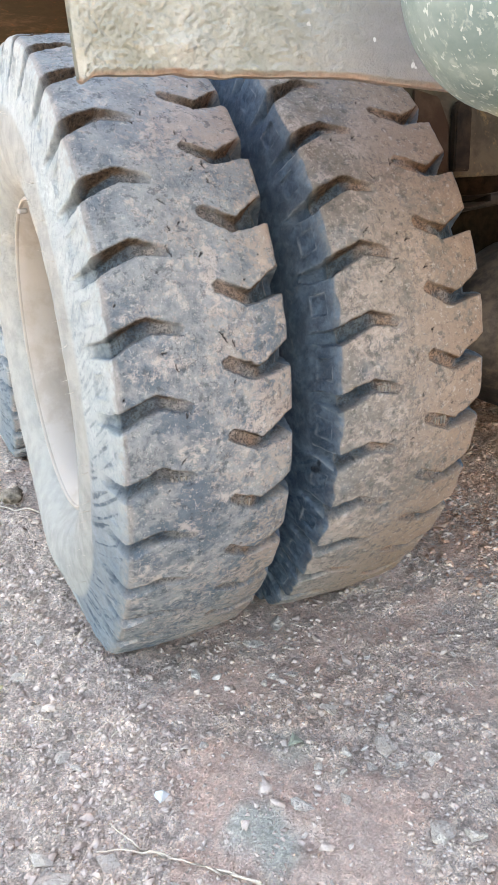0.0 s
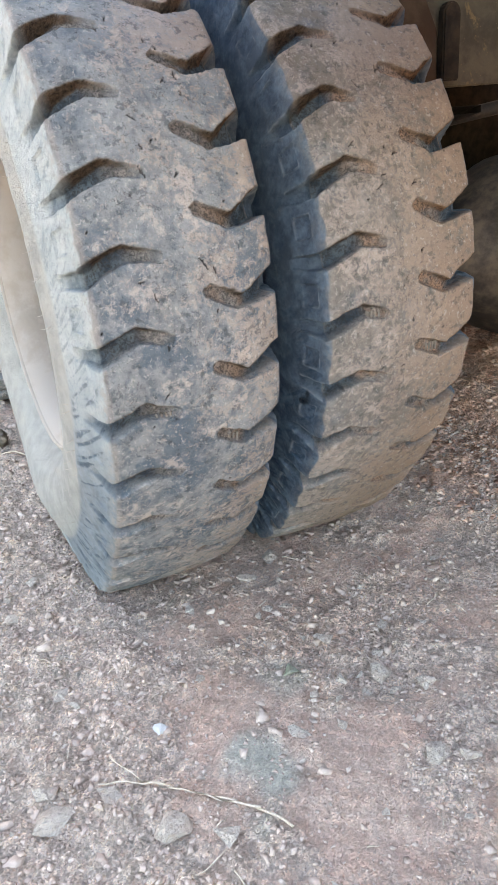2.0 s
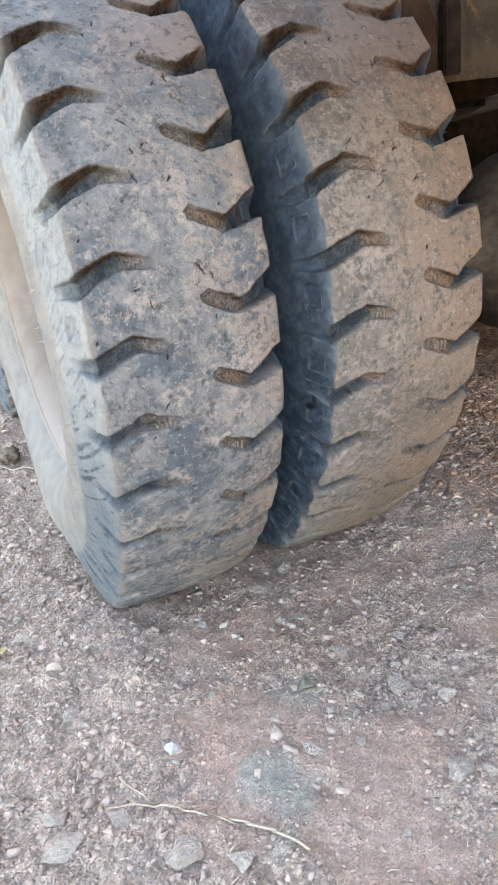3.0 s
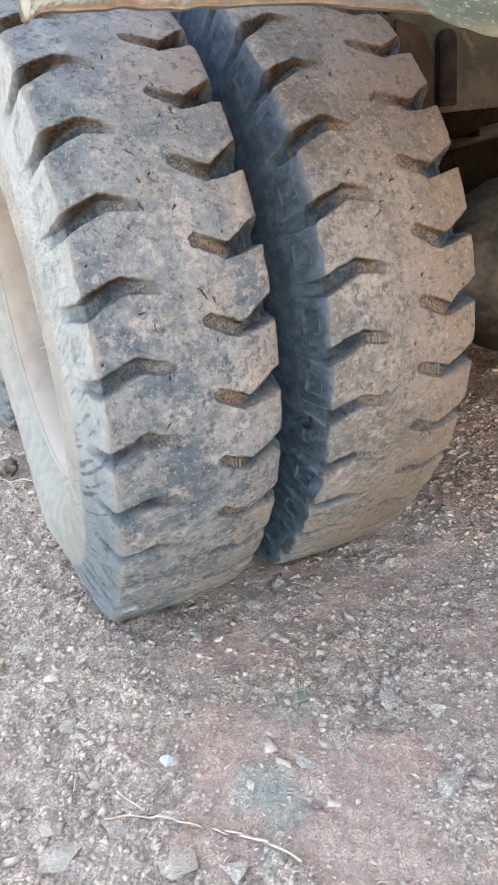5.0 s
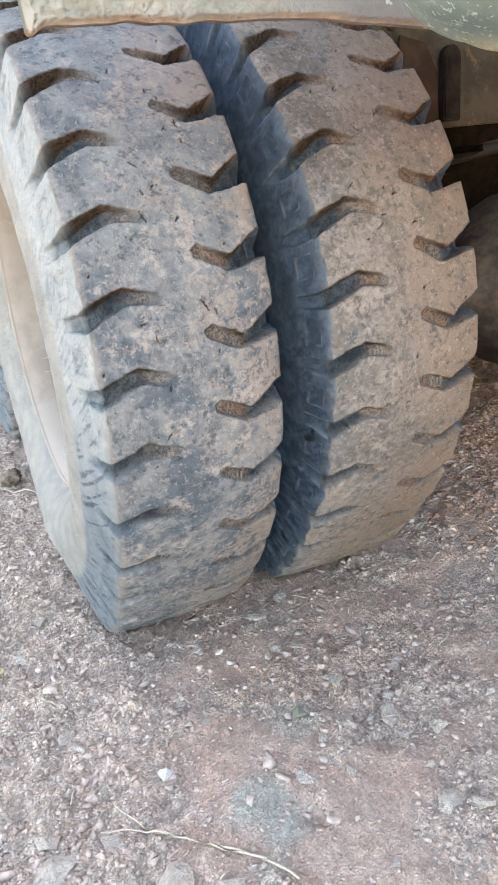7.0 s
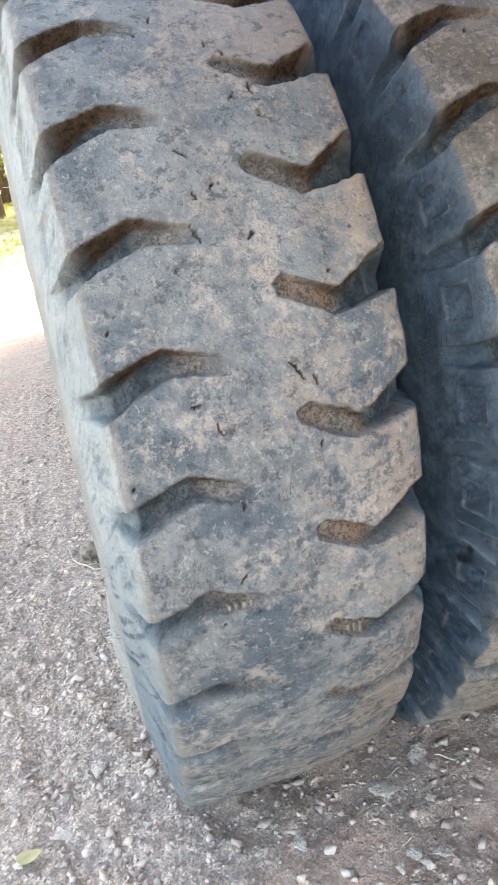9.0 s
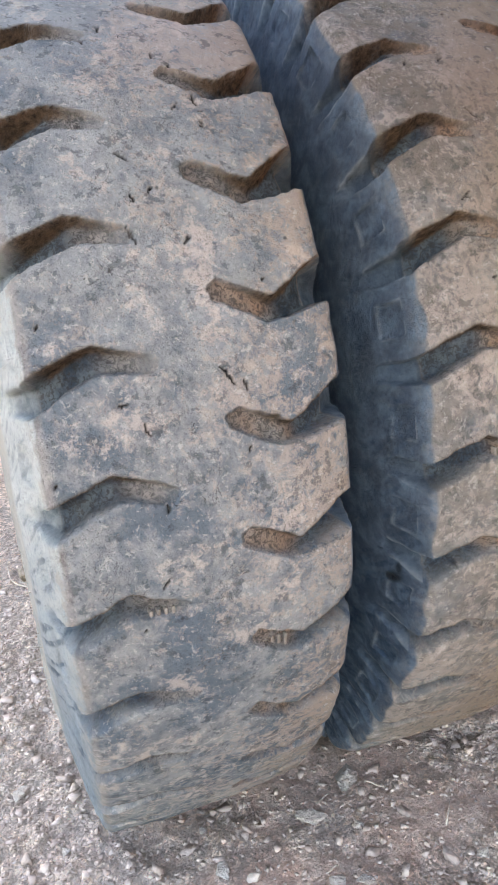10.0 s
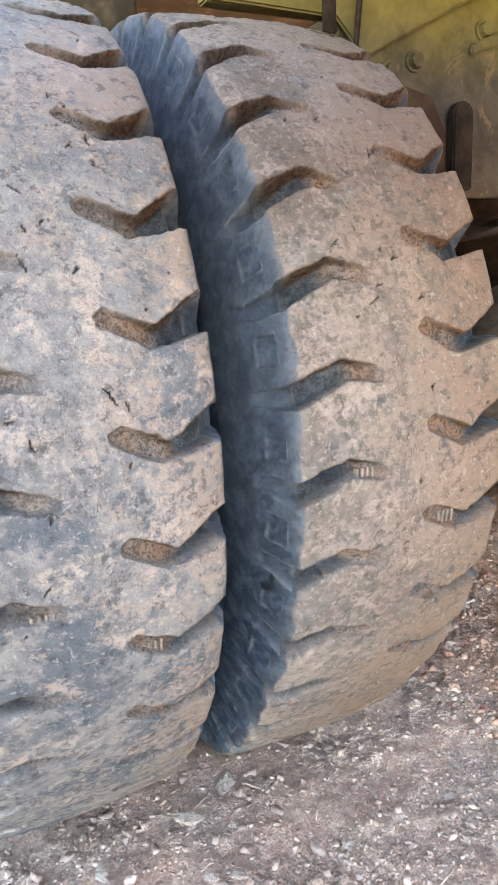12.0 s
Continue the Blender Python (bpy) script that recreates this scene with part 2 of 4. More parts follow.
def mud_plate_material():
    k = Mat("mud_caked_steel", 0.88, 0.0, 0.25)
    mid, fine = k.noise(16, 6, 0.65, 0.4), k.noise(90, 5, 0.7)
    crust = k.attr("crust")
    steel = k.mix(k.ramp(k.noise(7, 5, 0.6, stretch=(1, 1, 3)), 0.35, 0.7), (0.18, 0.174, 0.16), (0.25, 0.237, 0.22))
    mud = k.mix(k.ramp(mid, 0.34, 0.62), (0.275, 0.275, 0.23), (0.395, 0.39, 0.345))
    mud = k.mix(k.math("MULTIPLY", k.ramp(k.noise(34, 5, 0.7, 0.4), 0.62, 0.70), 0.8), mud, (0.22, 0.17, 0.115))
    col = k.mix(crust, steel, mud)
    edge = k.math("MULTIPLY", k.attr("lip"), k.ramp(k.noise(24, 5, 0.65), 0.28, 0.55))
    col = k.mix(edge, col, k.mix(k.ramp(fine, 0.35, 0.65), (0.29, 0.205, 0.155), (0.40, 0.305, 0.250)))
    col = k.mix(k.math("MULTIPLY", k.ramp(k.noise(70, 2, 0.4), 0.72, 0.76), 0.7), col, (0.62, 0.6, 0.56))
    k.color(col)
    k.bump(mid, 0.006, 0.5).bump(k.math("MULTIPLY", crust, k.noise(95, 6, 0.75)), 0.010, 0.8).bump(fine, 0.004, 0.8)
    return k.m


def tank_material():
    k = Mat("chipped_tank_paint", 0.55, 0.0, 0.4)
    fine = k.noise(110, 5, 0.7)
    col = k.mix(k.ramp(k.noise(14, 5, 0.6, 0.5), 0.35, 0.66), (0.095, 0.145, 0.145), (0.175, 0.228, 0.220))
    col = k.mix(k.math("MULTIPLY", k.ramp(fine, 0.55, 0.66), 0.5), col, (0.30, 0.345, 0.32))
    flake = k.ramp(k.noise(62, 2, 0.5, 0.2, stretch=(1.3, 1.3, 0.42)), 0.70, 0.715)
    col = k.mix(k.math("MULTIPLY", flake, 0.85), col, (0.60, 0.62, 0.60))
    col = k.mix(k.math("MULTIPLY", k.ramp(k.noise(150, 3, 0.55, 0.4, stretch=(1.4, 1.4, 0.55)), 0.61, 0.65), 0.55), col, (0.52, 0.555, 0.54))
    mud = k.mix(k.ramp(k.noise(30, 5, 0.7), 0.35, 0.65), (0.33, 0.31, 0.20), (0.55, 0.53, 0.44))
    col = k.mix(k.math("MULTIPLY", k.attr("crust"), k.ramp(k.noise(17, 5, 0.7), 0.30, 0.52)), col, mud)
    k.color(col)
    k.bump(fine, 0.0015, 0.5).bump(k.attr("crust"), 0.004, 0.3)
    return k.m


def yellow_material():
    k = Mat("weathered_yellow_paint", 0.7, 0.0, 0.12)
    mid = k.noise(18, 6, 0.65, 0.4)
    col = k.mix(k.ramp(mid, 0.3, 0.7), (0.110, 0.084, 0.019), (0.175, 0.137, 0.035))
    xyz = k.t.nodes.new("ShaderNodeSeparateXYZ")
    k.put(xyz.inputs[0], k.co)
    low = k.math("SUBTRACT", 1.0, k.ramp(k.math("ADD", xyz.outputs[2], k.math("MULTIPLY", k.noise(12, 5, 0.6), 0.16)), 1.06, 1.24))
    # low down: grey dust, with shade painted in by darker tones
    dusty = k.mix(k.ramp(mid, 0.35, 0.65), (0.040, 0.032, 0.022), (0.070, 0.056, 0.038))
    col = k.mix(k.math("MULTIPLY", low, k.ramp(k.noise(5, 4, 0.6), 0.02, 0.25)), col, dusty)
    col = k.mix(k.math("MULTIPLY", k.ramp(k.noise(9, 6, 0.7, 1.2), 0.60, 0.70), 0.7), col, (0.17, 0.11, 0.05))
    col = k.mix(k.math("MULTIPLY", k.ramp(k.noise(130, 3, 0.6), 0.66, 0.72), 0.6), col, (0.14, 0.09, 0.05))
    k.color(col)
    k.bump(mid, 0.003, 0.4).bump(k.noise(150, 4, 0.7), 0.001, 0.4)
    return k.m


def leaf_material():
    k = Mat("orchard_leaf", 0.6, 0.0, 0.3)
    r = k.island()
    k.color(k.mix(r, (0.10, 0.15, 0.025), (0.34, 0.37, 0.085)))
    k.b.inputs["Subsurface Weight"].default_value = 0.0
    k.b.inputs["Transmission Weight"].default_value = 0.0
    return k.m


RUBBER = rubber_material()
EARTH = ground_material()
STONE = stone_material("loose_stone", (0.50, 0.440, 0.385), (0.58, 0.515, 0.455), (0.66, 0.605, 0.550), False)
GRAVEL = stone_material("fine_gravel", (0.400, 0.312, 0.266), (0.515, 0.416, 0.358), (0.555, 0.475, 0.418), True)
RED_CRUMB = stone_material("red_earth_crumb", (0.40, 0.220, 0.150), (0.64, 0.400, 0.290), (0.70, 0.520, 0.410), True)
RIB = plain_material("dusty_rubber_rib", (0.13, 0.115, 0.103), (0.225, 0.196, 0.172), 120, 0.85)
RIM_PAINT = paint_material("dusty_rim_paint", (0.250, 0.222, 0.194), (0.292, 0.266, 0.242), 0.7, 0.5)
MUD_PLATE = mud_plate_material()
TANK = tank_material()
YELLOW = yellow_material()
IRON = paint_material("greasy_iron", (0.022, 0.018, 0.015), (0.062, 0.045, 0.033), 0.35, 0.6)
AXLE = paint_material("dusty_axle_paint", (0.030, 0.024, 0.020), (0.085, 0.064, 0.048), 0.45, 0.6)
UNDER = paint_material("grimy_underbody", (0.045, 0.037, 0.025), (0.10, 0.077, 0.052), 0.4, 0.8, 0.15)
RUSTY = paint_material("rusty_bracket_paint", (0.036, 0.019, 0.011), (0.060, 0.036, 0.022), 0.5, 0.8)
# near-black for dark parts and for pieces that stand in for shade
NEAR_BLACK = plain_material("near_black_paint", (0.010, 0.007, 0.005), (0.030, 0.020, 0.013), 30, 0.7)
HAIR = plain_material("dusty_rubber_hair", (0.36, 0.33, 0.29), (0.56, 0.53, 0.48), 80, 0.85)
STRAW = plain_material("dry_straw", (0.40, 0.335, 0.265), (0.57, 0.495, 0.415), 60, 0.75, (1, 6, 6))
CLOD = plain_material("dark_earth_clod", (0.10, 0.085, 0.065), (0.27, 0.22, 0.18), 70, 0.95, bump=0.006)
DRY_LEAF = plain_material("yellow_fallen_leaf", (0.29, 0.245, 0.13), (0.40, 0.35, 0.21), 50, 0.7)
BARK = plain_material("orchard_bark", (0.055, 0.042, 0.030), (0.13, 0.10, 0.075), 20, 0.95, (1, 1, 0.3), 0.01)
LEAVES = leaf_material()
BLADES = plain_material("field_grass", (0.22, 0.26, 0.07), (0.46, 0.44, 0.20), 3, 0.8)


# ---- mesh helpers ----
def mesh_object(name, me, material, parent=None, label="", smooth=True):
    me.materials.append(material)
    if smooth:
        me.polygons.foreach_set("use_smooth", [True] * len(me.polygons))
    ob = new(name, me)
    ob.parent = parent
    return tagged(ob, label)


def part(name, bm, material, parent=None, label="", smooth=True):
    """One bmesh as one mesh object, under its thing or part."""
    bmesh.ops.recalc_face_normals(bm, faces=bm.faces)
    me = bpy.data.meshes.new(name)
    bm.to_mesh(me)
    bm.free()
    return mesh_object(name, me, material, parent, label, smooth)


def grid_mesh(name, P, closed=False, flip=False):
    """A mesh over an (n, m, 3) array of points; closed joins the last row to the first."""
    n, m = P.shape[:2]
    ids = np.arange(n * m).reshape(n, m)
    if closed:
        ids = np.vstack([ids, ids[:1]])
    q = np.stack([ids[:-1, :-1], ids[1:, :-1], ids[1:, 1:], ids[:-1, 1:]], -1).reshape(-1, 4)
    if flip:
        q = q[:, ::-1]
    me = bpy.data.meshes.new(name)
    me.vertices.add(n * m)
    me.vertices.foreach_set("co", P.reshape(-1).astype(np.float32))
    me.loops.add(q.size)
    me.loops.foreach_set("vertex_index", q.reshape(-1).astype(np.int32))
    me.polygons.add(len(q))
    me.polygons.foreach_set("loop_start", np.arange(0, q.size, 4, dtype=np.int32))
    me.update(calc_edges=True)
    me.validate()
    return me


def put_attr(me, name, values):
    me.attributes.new(name, "FLOAT", "POINT").data.foreach_set("value", values.reshape(-1).astype(np.float32))


def waves(P, freq, seed, n=14):
    """A smooth, random field of about unit size over points P, made of sines."""
    rng = np.random.default_rng(seed)
    out = np.zeros(P.shape[:-1])
    for _ in range(n):
        d = rng.normal(size=3)
        d *= freq * rng.uniform(0.6, 1.6) / np.linalg.norm(d)
        out += np.sin(P @ d + rng.uniform(0, 6.28))
    return out / math.sqrt(n / 2)


def smooth01(x, lo, hi):
    t = np.clip((x - lo) / (hi - lo), 0, 1)
    return t * t * (3 - 2 * t)


def box(bm, size, m=None, bevel=0.0):
    made = bmesh.ops.create_cube(bm, size=1.0, matrix=(m or Matrix()) @ Matrix.Diagonal((*size, 1)))
    if bevel:
        edges = {e for v in made["verts"] for e in v.link_edges}
        bmesh.ops.bevel(bm, geom=list(edges), offset=bevel, segments=2, affect="EDGES", profile=0.6)
    return bm


def revolve(bm, profile, m=None, steps=48, closed=False):
    """Sweeps (x, r) points round the x axis."""
    m = m or Matrix()
    rows = []
    for i in range(steps):
        a = 2 * math.pi * i / steps
        rows.append([bm.verts.new(m @ Vector((x, -r * math.cos(a), r * math.sin(a)))) for x, r in profile])
    n = len(profile)
    for i in range(steps):
        A, B = rows[i], rows[(i + 1) % steps]
        for j in range(n if closed else n - 1):
            k = (j + 1) % n
            bm.faces.new((A[j], B[j], B[k], A[k]))
    bmesh.ops.remove_doubles(bm, verts=bm.verts, dist=1e-6)
    return bm


def tube(bm, pts, radii, sides=8):
    """A tapered round bar along points."""
    pts = [Vector(p) for p in pts]
    rings = []
    for i, p in enumerate(pts):
        d = (pts[min(i + 1, len(pts) - 1)] - pts[max(i - 1, 0)]).normalized()
        u = d.orthogonal().normalized()
        w = d.cross(u)
        rings.append([bm.verts.new(p + radii[i] * (math.cos(2 * math.pi * k / sides) * u + math.sin(2 * math.pi * k / sides) * w)) for k in range(sides)])
    for A, B in zip(rings, rings[1:]):
        for k in range(sides):
            bm.faces.new((A[k], A[(k + 1) % sides], B[(k + 1) % sides], B[k]))
    bm.faces.new(rings[0][::-1])
    bm.faces.new(rings[-1])
    return bm


# ---- the ground ----
def rise(x, y):
    """Height of the ground: level round the truck, rising a little towards the orchard."""
    return 2.3 * smooth01(y, 4.0, 24.0)


LATTICE = np.random.default_rng(4).uniform(-1, 1, (256, 256))


def lumps(x, y, freq, seed):
    """Smooth random lumps, about one metre / freq across."""
    u, v = x * freq + 17.3 * seed, y * freq + 31.7 * seed
    iu, iv = np.floor(u).astype(int), np.floor(v).astype(int)
    fu, fv = u - iu, v - iv
    fu, fv = fu * fu * (3 - 2 * fu), fv * fv * (3 - 2 * fv)
    g = lambda a, b: LATTICE[(iu + a) % 256, (iv + b) % 256]
    return (g(0, 0) * (1 - fu) + g(1, 0) * fu) * (1 - fv) + (g(0, 1) * (1 - fu) + g(1, 1) * fu) * fv


def looseness(x, y):
    """Where the earth lies in loose crumbs (1) and where it is trodden smooth (0)."""
    spot = lambda cx, cy, rx, ry: np.exp(-(((x - cx) / rx) ** 2 + ((y - cy) / ry) ** 2))
    h = 0.50 + 0.45 * lumps(x, y, 3.1, 11) + 0.40 * lumps(x, y, 8.3, 12) + 0.25 * lumps(x, y, 21, 13)
    h = h + 0.40 * smooth01(-x, 0.28, 0.48) + 0.75 * spot(0.00, -0.68, 0.13, 0.10) + 0.5 * spot(-0.02, -0.86, 0.12, 0.07) + 0.4 * spot(-0.10, -0.34, 0.25, 0.06)
    h = h - 0.8 * spot(-0.169, -0.457, 0.11, 0.05) - 0.7 * spot(-0.25, -0.62, 0.09, 0.07) - 0.5 * spot(-0.12, -0.80, 0.09, 0.08)
    return np.clip(h, 0, 1)


def ground_height(x, y):
    near = np.exp(-((x / 3.0) ** 2 + (y / 3.0) ** 2))
    loose = looseness(x, y)
    h = 0.007 * lumps(x, y, 1.7, 1) + 0.005 * lumps(x, y, 5.1, 2)
    h = h + near * ((0.003 + 0.004 * loose) * lumps(x, y, 17, 3) + (0.0015 + 0.0045 * loose) * lumps(x, y, 37, 4) + (0.001 + 0.0055 * loose) * np.maximum(lumps(x, y, 72, 5), -0.1) + 0.0025 * loose * lumps(x, y, 118, 6))
    # unseen bank added on the right, to keep light from under the truck
    blocking_bank = 3.6 * smooth01(x, 2.3, 4.3) * smooth01(y, -11.0, -6.0) * (1 - smooth01(y, 6.0, 9.0))
    heap = np.exp(-(((x - 1.20) / 0.42) ** 2 + ((y - 0.25) / 0.55) ** 2)) * (0.075 + 0.016 * lumps(x, y, 9, 7) + 0.012 * lumps(x, y, 23, 8))
    for px, py, r in ((-0.519, -0.409, 0.022), (-0.60, -0.524, 0.03), (-0.56, -0.60, 0.02), (-0.21, -0.79, 0.012)):
        h = h - 0.012 * np.exp(-(((x - px) / r) ** 2 + ((y - py) / (1.3 * r)) ** 2))
    tracks = -0.006 * (smooth01(x, -0.37, -0.33) - smooth01(x, 0.24, 0.28)) * np.exp(-((y / 0.5) ** 2))
    return h + blocking_bank + heap + tracks + rise(x, y) - 0.005


def graded(lo, hi, step, far, n):
    core = np.arange(lo, hi, step)
    out = np.geomspace(step, far, n).cumsum()
    out = out / out[-1] * far
    return np.concatenate([lo - out[::-1], core, hi + out])


gx, gy = graded(-0.95, 1.05, 0.005, 380, 46), graded(-1.05, 0.85, 0.005, 380, 46)
GX, GY = np.meshgrid(gx, gy, indexing="ij")
GP = np.stack([GX, GY, ground_height(GX, GY)], -1)
ground_me = grid_mesh("ground", GP)
red = np.clip(smooth01(GX, 0.28, 0.65) * smooth01(GY, -0.60, -0.15) + 0.35 * np.exp(-(((GX + 0.1) / 0.3) ** 2 + ((GY + 0.55) / 0.12) ** 2)), 0, 1)
red *= np.exp(-((np.maximum(np.hypot(GX, GY) - 4, 0)) / 2) ** 2)
put_attr(ground_me, "red", red)
put_attr(ground_me, "loose", looseness(GX, GY))
green = np.zeros_like(GX)
for cx, cy, r in ((-0.26, -0.763, 0.055), (-0.150, -0.610, 0.045), (-0.307, -0.848, 0.035)):
    d = np.hypot(GX - cx, GY - cy) + 0.012 * waves(GP, 60, 9)
    green = np.maximum(green, (0.85 if r > 0.054 else 0.5) * (1 - smooth01(d, 0.3 * r, r * 1.1)))
put_attr(ground_me, "green", green)
put_attr(ground_me, "grassy", smooth01(GY + 0.5 * lumps(GX, GY, 0.6, 9), 10.0, 11.2))
ground = tagged(mesh_object("ground", ground_me, EARTH), "dry pinkish grey earth strewn with gravel", "ground", kind="structure")


# ---- wheels ----
LUGS = 34
PITCH = 360.0 / LUGS
RADIUS = 0.561
LEFT_GROOVE = ((-0.225, -2.6), (-0.142, -2.2), (-0.1285, -1.85), (-0.0765, 0.0), (-0.034, -1.30), (-0.0245, -1.9), (-0.031, -3.1), (-0.0735, -2.3), (-0.1295, -5.0), (-0.142, -5.0), (-0.225, -4.4))
RIGHT_GROOVE = ((0.225, 2.8), (0.142, 3.9), (0.1250, 4.15), (0.0765, 0.92), (0.032, 3.0), (0.0215, 2.3), (0.0235, 1.25), (0.0685, -1.2), (0.1250, 0.05), (0.142, 0.35), (0.225, 0.9))


def polygon_distance(U, S, poly):
    """Signed distance to a polygon, negative inside."""
    best = np.full(U.shape, 1e9)
    inside = np.zeros(U.shape, bool)
    for (ax, ay), (bx, by) in zip(poly, poly[1:] + poly[:1]):
        ex, ey = bx - ax, by - ay
        t = np.clip(((U - ax) * ex + (S - ay) * ey) / (ex * ex + ey * ey), 0, 1)
        best = np.minimum(best, np.hypot(U - ax - t * ex, S - ay - t * ey))
        if ay != by:
            cross = (ay > S) != (by > S)
            inside ^= cross & (U < ex * (S - ay) / ey + ax)
    return np.where(inside, -best, best)


PROFILE = [(0.0, 0.5615), (0.05, 0.561), (0.09, 0.5590), (0.121, 0.5560), (0.1282, 0.5515), (0.1315, 0.5420), (0.1370, 0.5200), (0.1450, 0.4900), (0.1530, 0.4550), (0.1580, 0.4250),
           (0.1590, 0.4000), (0.1550, 0.3720), (0.1460, 0.3420), (0.1380, 0.3280), (0.1290, 0.3160), (0.1210, 0.3070), (0.1120, 0.3000)]


def tyre_mesh(name, ph_left, ph_right, seed, step_v, step_a, span, pale_left, warm, nicks=(), wide=0.0):
    """A lug tyre round the x axis, its grooves sunk in a fine grid of tread, shoulders and flanks."""
    px_, pr_ = np.array(PROFILE).T
    arc = np.concatenate([[0], np.hypot(np.diff(px_), np.diff(pr_)).cumsum()])
    fine = np.arange(0, arc[-1], 0.0008)
    fx, fr = np.interp(fine, arc, px_), np.interp(fine, arc, pr_)
    for _ in range(14):
        fx[1:-1] = (fx[:-2] + fx[2:] + 2 * fx[1:-1]) / 4
        fr[1:-1] = (fr[:-2] + fr[2:] + 2 * fr[1:-1]) / 4
    half = np.concatenate([np.arange(step_v / 2, 0.148, step_v), np.arange(0.149, 0.215, step_v * 1.4), np.linspace(0.218, arc[-1] - 0.002, max(8, int(0.05 / step_v)))])
    v = np.concatenate([-half[::-1], half])
    X0, R0 = np.interp(abs(v), fine, fx) * np.sign(v), np.interp(abs(v), fine, fr)
    tx, tr = np.gradient(X0, v), np.gradient(R0, v)
    nx, nr = -tr, tx
    nl = np.hypot(nx, nr)
    nx, nr = nx / nl, nr / nl
    # the floor of the grooves: level under the tread, then a ramp out through the shoulder
    av = abs(v)
    t = np.clip((av - 0.095) / 0.110, 0, 1)
    level = np.interp(av, (0.020, 0.035, 0.055, 0.075, 0.095), (0.0035, 0.0050, 0.0078, 0.0130, 0.0240))
    p0, p1 = np.array([0.095, np.interp(0.095, fine, fr) - 0.0240]), np.array([0.1270, 0.5200])
    p2 = np.array([np.interp(0.205, fine, fx), np.interp(0.205, fine, fr)])
    ramp_x = (1 - t) ** 2 * p0[0] + 2 * t * (1 - t) * p1[0] + t * t * p2[0]
    ramp_r = (1 - t) ** 2 * p0[1] + 2 * t * (1 - t) * p1[1] + t * t * p2[1]
    FX = np.where(av < 0.095, 0, np.where(av > 0.205, 0, (ramp_x - abs(X0)) * np.sign(v)))
    FR = np.where(av < 0.095, -level, np.where(av > 0.205, 0, ramp_r - R0))
    a = np.concatenate([np.arange(span[0], span[1], step_a), np.arange(span[1], span[0] + 360, max(0.6, step_a))])
    A, V = np.meshgrid(a, v, indexing="ij")
    ca, sa = np.cos(np.radians(A)), np.sin(np.radians(A))
    base = np.stack([np.broadcast_to(X0, A.shape), -R0 * ca, R0 * sa], -1)
    K = math.radians(1) * RADIUS
    U = V + 0.0006 * waves(base, 70, seed) + 0.0003 * waves(base, 190, seed + 1)
    groove, sunk, depth, ridge = np.zeros(A.shape), np.zeros(A.shape), np.zeros(A.shape), np.zeros(A.shape)
    ragged = 0.0005 * waves(base, 160, seed + 2) + 0.0004 * waves(base, 420, seed + 3)
    for poly, ph, mid in ((LEFT_GROOVE, ph_left, -2.5), (RIGHT_GROOVE, ph_right, 1.5)):
        lug = np.floor((A - ph - mid + PITCH / 2) / PITCH) % LUGS
        d = (A - ph - mid + PITCH / 2) % PITCH - PITCH / 2 + mid
        jitter = 0.18 * np.sin(lug * 12.9898 + seed)
        sd = polygon_distance(U, (d + jitter) * K + 0.0004 * waves(base, 110, seed + 7), [(x, y * K) for x, y in poly]) + ragged
        g = 1 - smooth01(sd, -0.0030, 0.0004)
        rough = 0.95 + 0.07 * waves(base, 90, seed + 4)
        if mid < 0:
            rough = rough * (0.45 + 0.55 * smooth01(-V, 0.024, 0.050))
        groove, sunk = np.maximum(groove, g * (0.4 + 0.6 * smooth01(abs(V), 0.028, 0.055)) if mid < 0 else g), np.maximum(sunk, g * rough)
        # the moulded pockets on the shoulder, between the slots
        c = (d - (1.9 if mid < 0 else -3.3) + PITCH / 2) % PITCH - PITCH / 2
        sgn = -1 if mid < 0 else 1
        w = V * sgn
        frame_ = np.maximum(abs(c) * K - 0.018, abs(w - 0.166) - 0.017)
        depth = depth + np.where(w > 0.13, 0.0024 * (1 - smooth01(frame_, -0.002, 0.001)), 0)
        slot_line = np.where((w > 0.138) & (w < 0.19), np.exp(-(((sd - 0.001) / 0.0016) ** 2)), 0)
        ridge = np.maximum(ridge, np.maximum(np.where(w > 0.13, np.exp(-((frame_ / 0.0015) ** 2)), 0), slot_line))
        depth = depth - np.where(w > 0.13, 0.0022 * np.exp(-((frame_ / 0.0018) ** 2)), 0)
    tread = 1 - smooth01(abs(V), 0.123, 0.131)
    height = -depth + (0.0007 * waves(base, 60, seed + 5) + 0.00045 * waves(base, 230, seed + 6) + 0.00025 * waves(base, 600, seed + 8)) * (0.5 + 0.5 * tread)
    # cracks in the worn lugs
    rng = np.random.default_rng(seed + 20)
    cuts = np.zeros(A.shape)
    for i in range(34 + len(nicks)):
        if i < len(nicks):
            nu, na, ln, turn = nicks[i]
        else:
            nu, na, ln, turn = rng.uniform(-0.115, 0.115), rng.uniform(span[0], span[1]), 0.003 + 0.012 * rng.uniform() ** 2, rng.uniform(0.3, 2.8)
        rows_ = np.flatnonzero(abs((a - na + 180) % 360 - 180) * K < 1.3 * ln)
        cols_ = np.flatnonzero(abs(v - nu) < 1.3 * ln)
        if not len(rows_) or not len(cols_):
            continue
        win = np.ix_(rows_, cols_)
        ds, du = ((A[win] - na + 180) % 360 - 180) * K, V[win] - nu
        # a crack wanders in short straight steps, tapers to both ends and may fork once
        path, p, q = [], np.array([-0.5 * ln * math.cos(turn), -0.5 * ln * math.sin(turn)]), turn
